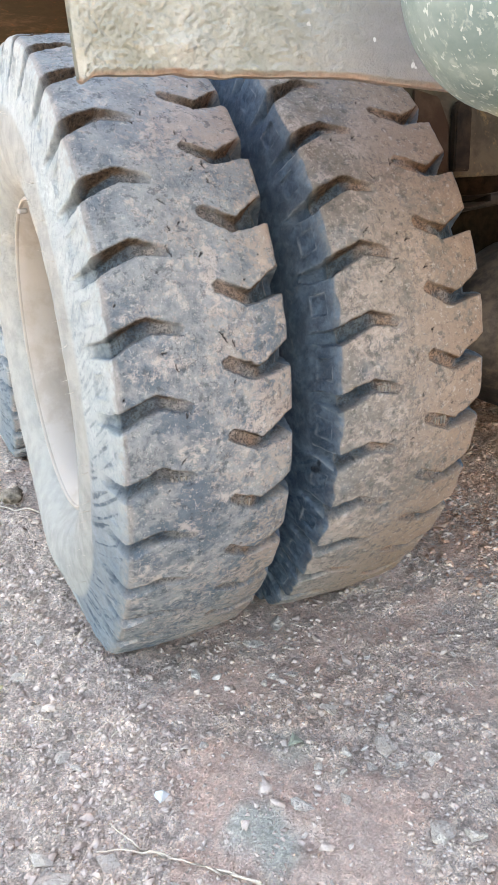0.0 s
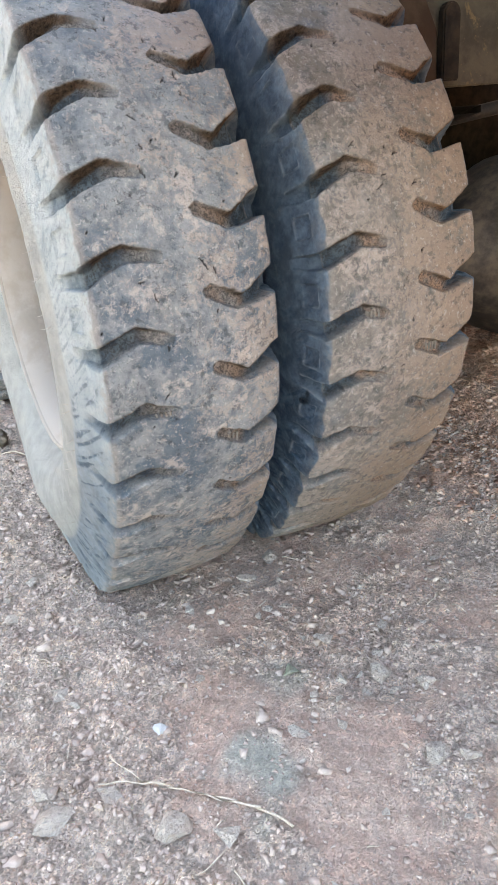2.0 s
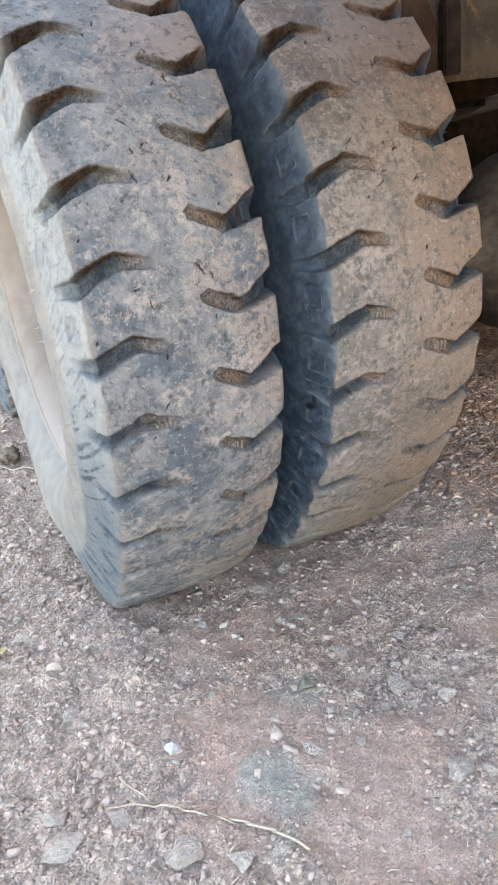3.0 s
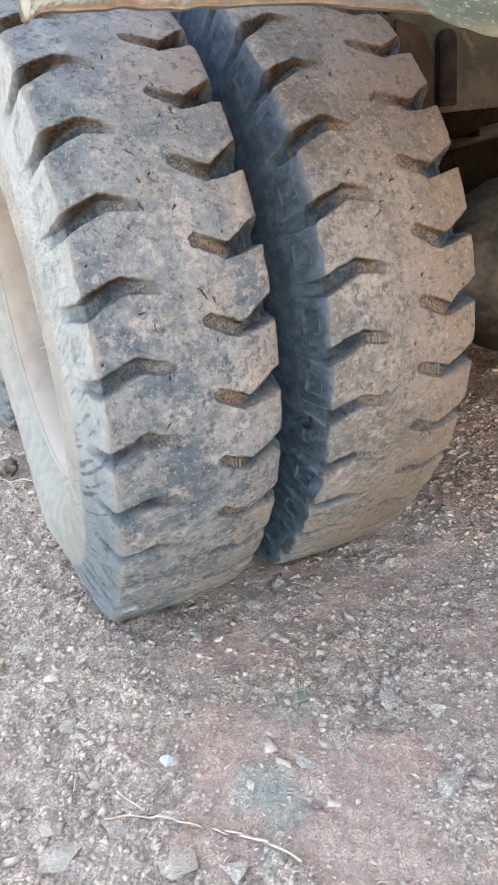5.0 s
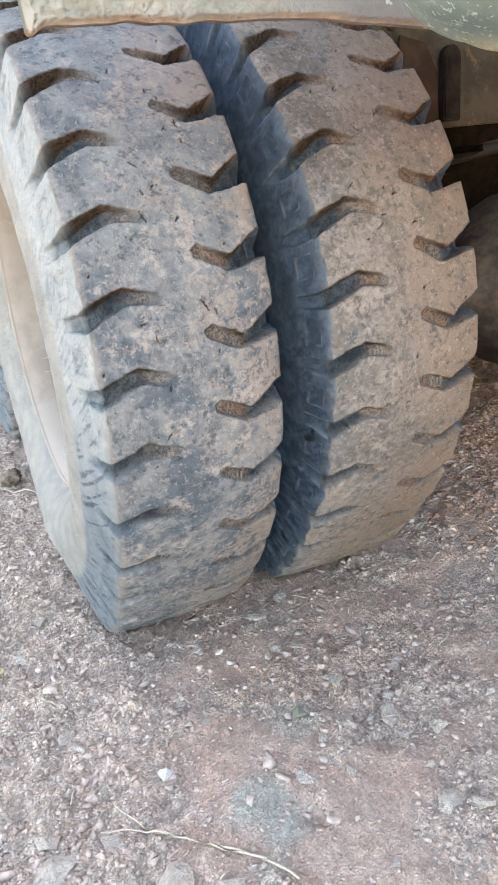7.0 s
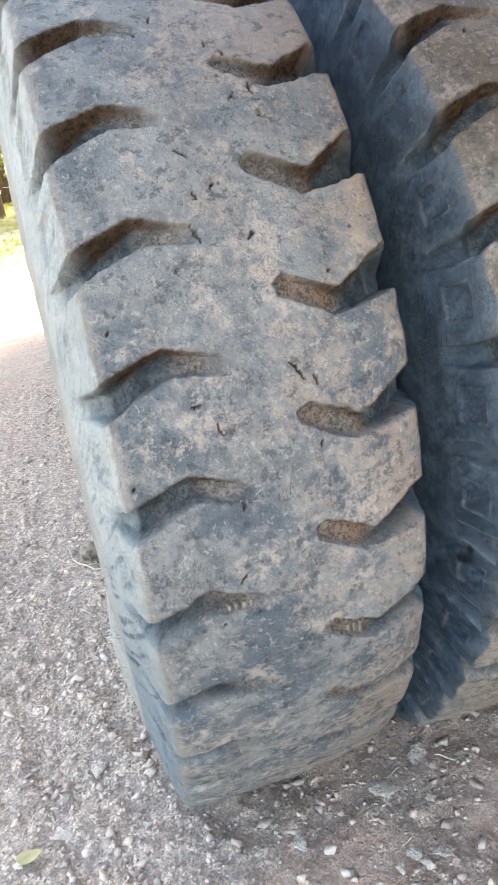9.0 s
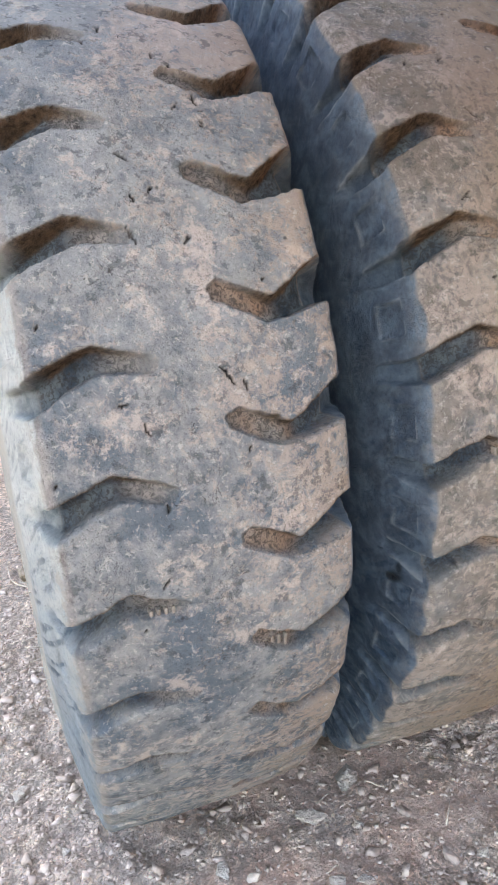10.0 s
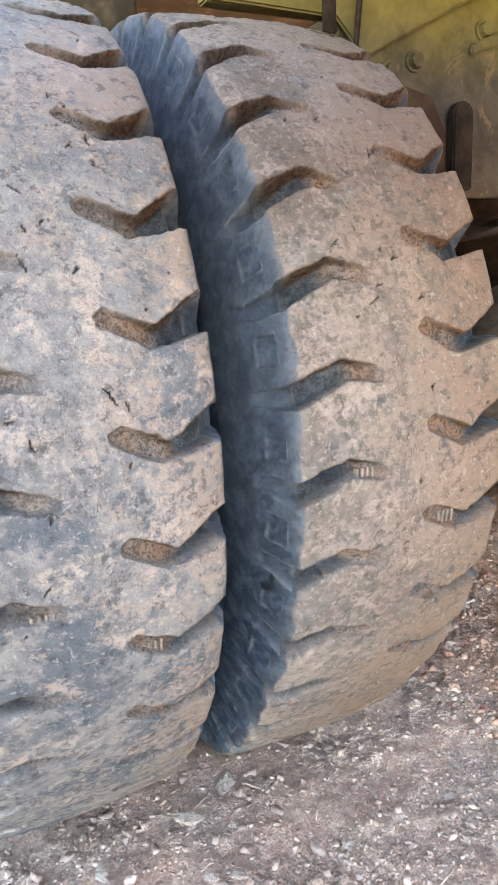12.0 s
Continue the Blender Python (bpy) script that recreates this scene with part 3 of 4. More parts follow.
        for step in range(6):
            nxt = p + ln / 6 * np.array([math.cos(q), math.sin(q)])
            path.append((p, nxt, 0.35 + 0.65 * math.sin(math.pi * (step + 0.7) / 6.4)))
            if step == 2 and rng.uniform() < 0.6:
                q2 = q + rng.choice((-1, 1)) * rng.uniform(0.7, 1.4)
                path.append((nxt, nxt + ln * 0.28 * np.array([math.cos(q2), math.sin(q2)]), 0.6))
            p, q = nxt, turn + rng.normal() * 0.55
        cut = np.zeros(ds.shape)
        for p, nxt, w in path:
            e = nxt - p
            t_ = np.clip(((du - p[0]) * e[0] + (ds - p[1]) * e[1]) / (e @ e), 0, 1)
            near_ = np.hypot(du - p[0] - t_ * e[0], ds - p[1] - t_ * e[1])
            cut = np.maximum(cut, np.exp(-((near_ / (0.0013 * w)) ** 2)))
        cut = cut * tread[win]
        height[win] -= 0.0035 * cut
        cuts[win] = np.maximum(cuts[win], cut)
    # scuffed, streaked rubber between the lugs and the smooth outer flank
    across_, along_ = 0.75 * A * K + 0.66 * abs(V), 0.66 * A * K - 0.75 * abs(V)
    streak = waves(np.stack([across_, 0.10 * along_, 0.3 * base[..., 0]], -1), 520, seed + 31, 22)
    low_side = smooth01(-A, -15, 22) * (A > -100)
    scuff = (0.35 + 0.65 * low_side) * smooth01(streak + 0.5 * waves(base, 60, seed + 32), 0.5, 1.3) * smooth01(abs(V), 0.135, 0.150) * (1 - smooth01(abs(V), 0.224, 0.228))
    height -= 0.0011 * scuff
    # rings on the flanks
    for ring in (0.229, 0.262, 0.318, 0.372, 0.381):
        height += 0.0016 * np.exp(-(((abs(V) - ring) / 0.0020) ** 2))
    x = base[..., 0] + nx * height + sunk * FX
    r = R0 + nr * height + sunk * FR
    depth = sunk * np.hypot(FX, FR)
    down = abs((A + 90 + 180) % 360 - 180)
    r = r + 0.030 * np.exp(-(((down - 26) / 16.0) ** 2)) * smooth01(R0, 0.40, 0.54)[None, :]
    z, y = r * sa, -r * ca
    # the foot of the tyre is pressed flat by the load
    foot = -(HUB - 0.001)
    press = np.maximum(foot - z, 0)
    near = np.exp(-((down / 26.0) ** 2)) * smooth01(abs(V), 0.15, 0.30) * (1 - smooth01(abs(V), 0.33, 0.38))
    x = x + np.sign(V) * near * 0.017 + wide * smooth01(V, 0.02, 0.12)
    z = np.maximum(z, foot + 0.0008 * waves(base, 200, seed + 9))
    me = grid_mesh(name, np.stack([x, y, z], -1), closed=True)
    grad = np.abs(np.gradient(depth, axis=0)) / np.gradient(a)[:, None] / K + np.abs(np.gradient(depth, axis=1)) / np.gradient(v)[None, :]
    put_attr(me, "ridge", ridge)
    put_attr(me, "scuff", scuff)
    spill = np.hypot((A + 16.5) * K / 0.022, (V + 0.176) / 0.013) + 0.45 * waves(base, 150, seed + 33) + 0.3 * waves(base, 320, seed + 34)
    put_attr(me, "stain", 0.85 * (1 - smooth01(spill, 0.2, 1.2)) * (pale_left < 0.5))
    put_attr(me, "cut", smooth01(cuts, 0.25, 0.8))
    put_attr(me, "groove", np.clip(groove, 0, 1) * (1 - smooth01(abs(V), 0.130, 0.146)))
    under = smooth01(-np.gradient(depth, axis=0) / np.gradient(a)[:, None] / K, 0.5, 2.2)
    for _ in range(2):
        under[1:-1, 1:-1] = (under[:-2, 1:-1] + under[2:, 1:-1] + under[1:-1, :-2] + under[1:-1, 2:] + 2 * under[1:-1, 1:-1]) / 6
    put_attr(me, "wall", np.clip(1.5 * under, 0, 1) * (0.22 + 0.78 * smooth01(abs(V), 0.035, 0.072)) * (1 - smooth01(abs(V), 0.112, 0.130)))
    ragged_edge = 0.0014 * waves(base, 60, seed + 11) + 0.0012 * waves(base, 170, seed + 14)
    put_attr(me, "side", smooth01(abs(V) + ragged_edge * (1.2 - 0.6 * pale_left) - 0.010 * np.clip(groove, 0, 1), 0.1262, 0.1300))
    put_attr(me, "edge", np.where(V < 0, 0.3 + 0.7 * pale_left, 0.35) * (1 - smooth01(abs(V), 0.128, 0.150)) * smooth01(abs(V), 0.118, 0.124) * (1 - np.clip(groove, 0, 1)))
    # towards the foot, warm light off the ground is painted in as tan
    foot_bounce = smooth01(-A, 8, 34) * (A > -100)
    put_attr(me, "warm", warm + 0.45 * X0[None, :] / 0.12 + 0.15 * foot_bounce)
    # how far the upper lugs are lightened: skylight put into the colour
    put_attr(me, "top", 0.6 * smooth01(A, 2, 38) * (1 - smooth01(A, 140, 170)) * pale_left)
    # painted shade of the inner tyre, deeper up under the plate
    put_attr(me, "inner_shade", (0.60 + 0.30 * smooth01(A, 16, 46) * (1 - smooth01(A, 140, 170))) * (1 - pale_left))
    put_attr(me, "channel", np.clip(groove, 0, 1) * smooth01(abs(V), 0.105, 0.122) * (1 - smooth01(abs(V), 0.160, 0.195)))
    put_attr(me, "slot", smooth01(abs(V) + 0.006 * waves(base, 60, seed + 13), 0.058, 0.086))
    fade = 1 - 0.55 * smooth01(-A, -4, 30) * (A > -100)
    # flank a little paler beside the lugs, for light caught there
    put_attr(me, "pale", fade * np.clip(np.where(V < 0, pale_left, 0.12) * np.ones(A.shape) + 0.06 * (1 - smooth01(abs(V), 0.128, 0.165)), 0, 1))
    put_attr(me, "bead", 0.92 * smooth01(-V + 0.0012 * waves(base, 25, seed + 12), 0.2275, 0.2315) * (pale_left > 0.5))
    return me


def rim_profile():
    """Barrel and flange of the rim, from the bead seats inwards."""
    return [(-0.110, 0.2915), (-0.119, 0.2965), (-0.1235, 0.3030), (-0.1215, 0.3060), (-0.113, 0.303), (-0.085, 0.295), (0.085, 0.295), (0.113, 0.303), (0.124, 0.312), (0.128, 0.309), (0.123, 0.296), (0.085, 0.281),
            (0.02, 0.272), (-0.06, 0.274), (-0.100, 0.281)]


def wheel(x, y, tyre, label, outer):
    """One disc wheel with its lug tyre: rim, tyre, disc, nuts, lock ring."""
    bm = revolve(bmesh.new(), rim_profile(), steps=72, closed=True)
    ob = part("wheel", bm, RIM_PAINT, TRUCK, label)
    ob.location = (x, y, HUB)
    t = new("tyre", tyre)
    t.parent = ob
    tagged(t, "worn lug tyre, cracked grey rubber caked with dust")
    s = 1 if outer else -1
    bm = bmesh.new()
    dish = [(s * 0.125, 0.0), (s * 0.125, 0.14), (s * 0.118, 0.16), (s * 0.09, 0.20), (s * 0.055, 0.252), (s * 0.035, 0.274), (s * 0.022, 0.274), (s * 0.042, 0.246), (s * 0.078, 0.195), (s * 0.106, 0.155), (s * 0.112, 0.0)]
    part("wheel_disc", revolve(bm, dish, steps=64), RIM_PAINT, ob)
    if outer:
        bm = revolve(bmesh.new(), [(-0.1140, 0.2975), (-0.1190, 0.2965), (-0.1240, 0.2985), (-0.1250, 0.3010), (-0.1225, 0.3030), (-0.1140, 0.3015)], steps=72, closed=True)
        part("lock_ring", bm, RIM_PAINT, ob, "dusty steel lock ring")
        bm = box(bmesh.new(), (0.016, 0.026, 0.010), pose(-0.122, 0.06, 0.279) , 0.003)
        part("ring_tab", bm, RIM_PAINT, ob)
        for i in range(10):
            a = 2 * math.pi * i / 10
            bm = bmesh.new()
            bmesh.ops.create_cone(bm, cap_ends=True, segments=6, radius1=0.016, radius2=0.013, depth=0.03, matrix=pose(0.10, -0.1125 * math.cos(a), 0.1125 * math.sin(a), 0, -90, 0))
            part("wheel_nut", bm, IRON, ob, smooth=False)
    return ob


HUB = 0.5295
TRUCK = tagged(new("dump_truck"), "yellow dump truck with twin rear lug tyres, dusty and mud-caked", "truck")
SPAN = (-72.0, 118.0)
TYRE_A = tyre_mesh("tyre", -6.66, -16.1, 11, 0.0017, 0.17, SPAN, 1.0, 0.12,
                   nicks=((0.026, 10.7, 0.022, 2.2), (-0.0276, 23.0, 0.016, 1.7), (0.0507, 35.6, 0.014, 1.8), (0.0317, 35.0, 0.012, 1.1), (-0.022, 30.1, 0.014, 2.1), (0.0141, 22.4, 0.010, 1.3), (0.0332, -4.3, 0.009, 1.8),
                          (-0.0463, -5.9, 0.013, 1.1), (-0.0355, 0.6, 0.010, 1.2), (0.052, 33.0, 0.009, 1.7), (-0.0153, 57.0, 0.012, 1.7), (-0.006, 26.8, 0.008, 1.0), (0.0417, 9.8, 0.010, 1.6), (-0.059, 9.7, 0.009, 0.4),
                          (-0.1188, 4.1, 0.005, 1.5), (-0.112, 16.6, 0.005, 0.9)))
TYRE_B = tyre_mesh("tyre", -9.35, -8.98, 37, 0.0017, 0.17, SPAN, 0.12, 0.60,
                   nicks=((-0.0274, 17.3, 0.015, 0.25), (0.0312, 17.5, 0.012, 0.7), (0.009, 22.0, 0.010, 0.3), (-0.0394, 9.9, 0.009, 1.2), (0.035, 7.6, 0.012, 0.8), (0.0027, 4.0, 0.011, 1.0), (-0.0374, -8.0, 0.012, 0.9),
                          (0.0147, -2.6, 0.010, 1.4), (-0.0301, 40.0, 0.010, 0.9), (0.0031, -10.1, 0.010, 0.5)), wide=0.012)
TYRE_FAR = tyre_mesh("tyre", -1.0, -11.0, 61, 0.006, 0.7, SPAN, 1.0, 0.4)
for me_ in (TYRE_A, TYRE_B, TYRE_FAR):
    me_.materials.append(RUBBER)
    me_.polygons.foreach_set("use_smooth", [True] * len(me_.polygons))
OUTER_X, INNER_X, TANDEM = -0.2195, 0.1220, 1.29
WHEEL_A = wheel(OUTER_X, 0, TYRE_A, "outer twin wheel, tan dusty rim, worn lug tyre", True)
WHEEL_B = wheel(INNER_X, 0, TYRE_B, "inner twin wheel, worn lug tyre with reddish dust", False)


def wear_mark(parent, u, angle, radius):
    """The small moulded ribs of a wear mark, at the end of a groove."""
    bm = bmesh.new()
    for i in range(4):
        box(bm, (0.0030, 0.015, 0.006), pose(0, 0, 0, angle, 0, 0).inverted() @ pose(u + 0.0064 * (i - 1.5), -radius, 0, 90, 0, 8), 0.0007)
    part("wear_mark", bm, RIB, parent, "small moulded wear ribs in a groove")


wear_mark(WHEEL_A, -0.052, -9.3, 0.5537)
wear_mark(WHEEL_A, 0.049, -15.7, 0.5532)
wear_mark(WHEEL_B, -0.055, -0.9, 0.5525)
wear_mark(WHEEL_B, 0.059, -8.2, 0.5520)


def vent_hairs(parent, x, seed):
    """Thin rubber hairs left by the mould, standing off the outer flank."""
    r = random.Random(seed)
    bm = bmesh.new()
    for i in range(90):
        a, rad = r.uniform(0, 6.28), r.choice((0.405, 0.43, 0.45))
        p = Vector((x, -rad * math.cos(a), rad * math.sin(a)))
        q = p + Vector((-r.uniform(0.006, 0.016), r.uniform(-0.005, 0.005), r.uniform(-0.005, 0.005)))
        tube(bm, [p, (p + q) / 2 + Vector((0, 0, -0.001)), q], [0.0005, 0.0004, 0.0002], 4)
    tagged(part("vent_hairs", bm, HAIR, parent, "thin dusty rubber hairs"), kind="stuff")


vent_hairs(WHEEL_A, -0.1555, 3)
wheel(OUTER_X, TANDEM, TYRE_FAR, "outer wheel of the next axle, dusty lug tyre", True)
wheel(INNER_X, TANDEM, TYRE_FAR, "inner wheel of the next axle, dusty lug tyre", False)
# far-end wheels, added to block the light from that side
for wy in (0.0, TANDEM):
    wheel(1.548, wy, TYRE_FAR, "inner wheel at the axle's other end", False)
    wheel(1.890, wy, TYRE_FAR, "outer wheel at the axle's other end", False)


# ---- the truck's rear end ----
def guard_plate():
    """The mud-caked steel plate that hangs across behind the twin tyres."""
    u, w = np.linspace(0, 1, 520) ** 2.0, np.linspace(0, 1, 130) ** 1.2
    Ug, Wg = np.meshgrid(u, w, indexing="ij")
    x = -0.388 - 0.006 * Wg + Ug * 2.44
    low = 0.918 - 0.030 * smooth01(x, -0.2, 0.22)
    z = low + Wg * (1.08 - low)
    y = -0.719 - 0.12 * np.minimum(x + 0.388, 0.70)
    P = np.stack([x, y, z], -1)
    crust = np.clip(1 - smooth01(x + 0.03 * waves(P, 14, 2), -0.23, -0.12), 0, 1)
    lump = 0.0018 * np.maximum(lumps(x, z, 60, 1), 0) + 0.0024 * np.maximum(lumps(x, z, 150, 2), 0) + 0.0020 * lumps(x, z, 330, 3)
    knob = np.exp(-(((x + 0.290) / 0.014) ** 2 + ((z - 0.942) / 0.010) ** 2)) * 0.008
    front = y - 0.006 - crust * (lump + knob) - 0.0004 * lumps(x, z, 25, 4)
    fade = np.minimum(smooth01(Wg, 0, 0.03), smooth01(Ug, 0, 0.003))
    front = y - 0.002 + (front - y + 0.002) * fade
    z = z + (1 - smooth01(Wg, 0, 0.10)) * (0.0012 * waves(P, 60, 25) + 0.0008 * waves(P, 170, 26)) * (0.2 + 0.8 * crust)
    z = z - 0.006 * np.exp(-(((x + 0.384) / 0.006) ** 2)) * (1 - smooth01(Wg, 0, 0.25))
    F, B = np.stack([x, front, z], -1), np.stack([x, y + 0.010, z], -1)
    loop = np.concatenate([F, B[:, ::-1]], 1)
    loop = np.concatenate([loop, loop[:, :1]], 1)
    me = grid_mesh("guard_plate", loop)
    wide = lambda q: np.concatenate([q, q[:, ::-1], q[:, :1]], 1)
    put_attr(me, "crust", wide(crust))
    put_attr(me, "lip", wide(1 - smooth01(Wg + 0.008 * waves(P, 50, 27), 0.006, 0.030)))
    return mesh_object("guard_plate", me, MUD_PLATE, TRUCK, "hanging steel plate crusted with dried mud, rusty lower edge")


guard_plate()
for x_ in (-0.25, 0.45, 1.25, 1.90):
    bm = box(bmesh.new(), (0.07, 0.014, 0.84), pose(x_, -0.770 if x_ > 0 else -0.722, 1.475), 0.003)
    part("hanger", bm, UNDER, TRUCK, "grimy flat steel hanger")


def air_tank():
    """The round tank that lies across the frame, its near end domed, its paint chipped by stones."""
    end = [(0.101 * (1 - math.cos(a)), 0.101 * math.sin(a)) for a in (0.0, 0.2, 0.4, 0.6, 0.8, 1.0, 1.2, 1.4, 1.5708)]
    prof = end + [(0.60, 0.101), (0.63, 0.09), (0.66, 0.05), (0.67, 0.0)]
    xs = np.array(prof)
    arc = np.concatenate([[0], np.hypot(*np.diff(xs, axis=0).T).cumsum()])
    s = np.concatenate([np.linspace(0, 0.16, 50), np.linspace(0.17, arc[-1], 60)])
    X, R_ = np.interp(s, arc, xs[:, 0]), np.interp(s, arc, xs[:, 1])
    for _ in range(5):
        X[1:-1], R_[1:-1] = (X[:-2] + X[2:] + 2 * X[1:-1]) / 4, (R_[:-2] + R_[2:] + 2 * R_[1:-1]) / 4
    Ag, Sg = np.meshgrid(np.radians(np.arange(0, 360, 2.5)), s, indexing="ij")
    P = np.stack([np.broadcast_to(X, Ag.shape), R_ * np.cos(Ag), R_ * np.sin(Ag)], -1)
    crust = smooth01(-P[..., 2] + 0.004 * waves(P, 40, 5), 0.093, 0.100)
    P[..., 2] -= crust * 0.002 * (1 + waves(P, 90, 6))
    me = grid_mesh("air_tank", P, closed=True)
    put_attr(me, "crust", crust)
    ob = mesh_object("air_tank", me, TANK, TRUCK, "grey-green air tank with stone-chipped paint and mud")
    ob.location = (-0.221, -1.000, 0.952)
    bm = revolve(bmesh.new(), [(0.42, 0.1012), (0.42, 0.105), (0.46, 0.105), (0.46, 0.1012)], None, 48, True)
    part("strap", bm, IRON, ob, "dark steel strap")
    bm = box(bmesh.new(), (0.05, 0.12, 0.06), pose(0.44, 0.155, 0.02), 0.004)
    part("bracket", bm, IRON, ob, "dark steel bracket")


air_tank()


def plate_with_lip(name, pts, y, thick, material, label, bevel=0.003):
    """A flat plate from an outline in x and z."""
    bm = bmesh.new()
    f = bm.faces.new([bm.verts.new((x, y, z)) for x, z in pts])
    made = bmesh.ops.extrude_face_region(bm, geom=[f])
    bmesh.ops.translate(bm, vec=(0, thick, 0), verts=[g for g in made["geom"] if isinstance(g, bmesh.types.BMVert)])
    bmesh.ops.bevel(bm, geom=[e for e in bm.edges], offset=bevel, segments=2, affect="EDGES")
    return part(name, bm, material, TRUCK, label, smooth=False)


CROSS_Y = -0.16
plate_with_lip("cross_member", [(0.30, 0.829), (1.45, 0.840), (1.45, 1.885), (0.085, 1.885), (0.085, 1.085), (0.30, 1.085)], CROSS_Y, 0.03, YELLOW, "yellow frame cross member, flaking paint, dusty and painted darker for shade low down")
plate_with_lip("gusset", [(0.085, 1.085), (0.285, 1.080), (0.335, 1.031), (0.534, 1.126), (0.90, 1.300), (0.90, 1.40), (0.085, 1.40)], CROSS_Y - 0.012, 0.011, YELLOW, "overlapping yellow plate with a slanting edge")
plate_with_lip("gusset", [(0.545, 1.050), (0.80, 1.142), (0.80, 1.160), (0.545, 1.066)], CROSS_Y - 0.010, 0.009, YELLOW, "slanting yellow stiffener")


def bolt_head(x, z):
    bm = revolve(bmesh.new(), [(0.0, 0.017), (-0.004, 0.017), (-0.004, 0.012), (-0.014, 0.011), (-0.014, 0.0)], pose(x, CROSS_Y, z, 0, 0, 90), 10)
    part("bolt", bm, YELLOW, TRUCK, smooth=False)


for bx, bz in ((0.388, 1.017), (0.435, 1.035), (0.575, 1.091), (0.625, 1.109)):
    bolt_head(bx, bz)
bm = tube(bmesh.new(), [(0.318, CROSS_Y - 0.022, 1.23), (0.320, CROSS_Y - 0.024, 1.12), (0.314, CROSS_Y - 0.020, 1.046), (0.305, CROSS_Y - 0.010, 0.98)], [0.0045] * 4, 8)
part("hose", bm, NEAR_BLACK, TRUCK, "thin dark brake hose")
# dark raised plate that stands for the shade inside a slot
arch = [(0.523 + 0.021 * math.cos(a), 0.958 + 0.021 * math.sin(a)) for a in np.linspace(0, math.pi, 9)]
plate_with_lip("shadow_slot", arch + [(0.502, 0.842), (0.544, 0.842)], CROSS_Y - 0.022, 0.020, NEAR_BLACK, "dark upright round-topped plate standing for a shadowed slot", 0.003)
plate_with_lip("bracket", [(0.405, 0.842), (0.500, 0.842), (0.500, 0.930), (0.470, 0.985), (0.405, 1.000)], CROSS_Y - 0.007, 0.006, RUSTY, "rust-brown angled bracket plate")
# small dark block for a dark upright mark on the plate
bm = box(bmesh.new(), (0.022, 0.006, 0.055), pose(0.272, CROSS_Y - 0.014, 1.085), 0.0025)
part("dark_mark", bm, NEAR_BLACK, TRUCK)
bm = tube(bmesh.new(), [(0.27, -0.16, 0.745), (0.542, -0.16, 0.773), (0.801, -0.16, 0.801), (1.3, -0.16, 0.853)], [0.014] * 4, 10)
part("tie_rod", bm, IRON, TRUCK, "greasy tie rod below the cross member")

# chassis rails, bed and cab close the truck above
bm = box(bmesh.new(), (0.09, 6.6, 0.26), pose(0.58, 3.25, 1.10), 0.01)
part("chassis_rail", bm, UNDER, TRUCK, "grimy chassis rail")
bm = box(bmesh.new(), (0.09, 6.6, 0.26), pose(1.38, 3.25, 1.10), 0.01)
part("chassis_rail", bm, UNDER, TRUCK, "grimy chassis rail")
# unseen block, added to keep sky light off the cross member
bm = box(bmesh.new(), (1.45, 0.12, 0.66), pose(0.90, -0.50, 1.565), 0.01)
part("sky_blocker", bm, UNDER, TRUCK, "unseen block added under the tipping bed to shade the cross member")
bm = box(bmesh.new(), (0.22, 0.10, 0.10), pose(-0.03, 0.16, 1.165), 0.008)
part("bed_beam", bm, UNDER, TRUCK, "brown grimy bed beam")
bm = box(bmesh.new(), (2.36, 5.2, 0.06), pose(0.885, 1.75, 1.92), 0.01)
part("bed_floor", bm, UNDER, TRUCK, "grimy underside of the tipping bed")
# bed walls and cab are out of view, added for the shade they cast
for x_ in (-0.285, 2.055):
    bm = box(bmesh.new(), (0.05, 5.2, 1.10), pose(x_, 1.75, 2.50), 0.01)
    part("bed_side", bm, YELLOW, TRUCK, "dusty yellow bed side")
for y_ in (-0.825, 4.325):
    bm = box(bmesh.new(), (2.29, 0.05, 1.10), pose(0.885, y_, 2.50), 0.01)
    part("bed_end", bm, YELLOW, TRUCK, "dusty yellow bed end")
bm = box(bmesh.new(), (2.3, 1.9, 2.2), pose(0.835, 5.55, 1.75), 0.12)
part("cab", bm, YELLOW, TRUCK, "dusty yellow cab")
plate_with_lip("mud_flap", [(-0.346, 1.815), (-0.361, 1.649), (-0.372, 1.573), (-0.396, 1.532), (-0.376, 1.481), (-0.356, 1.426), (-0.345, 1.338), (-0.347, 1.253), (-0.298, 1.251), (-0.224, 1.511), (-0.135, 1.814)], 2.0, 0.05, UNDER, "dark brown hanging mud flap", 0.006)


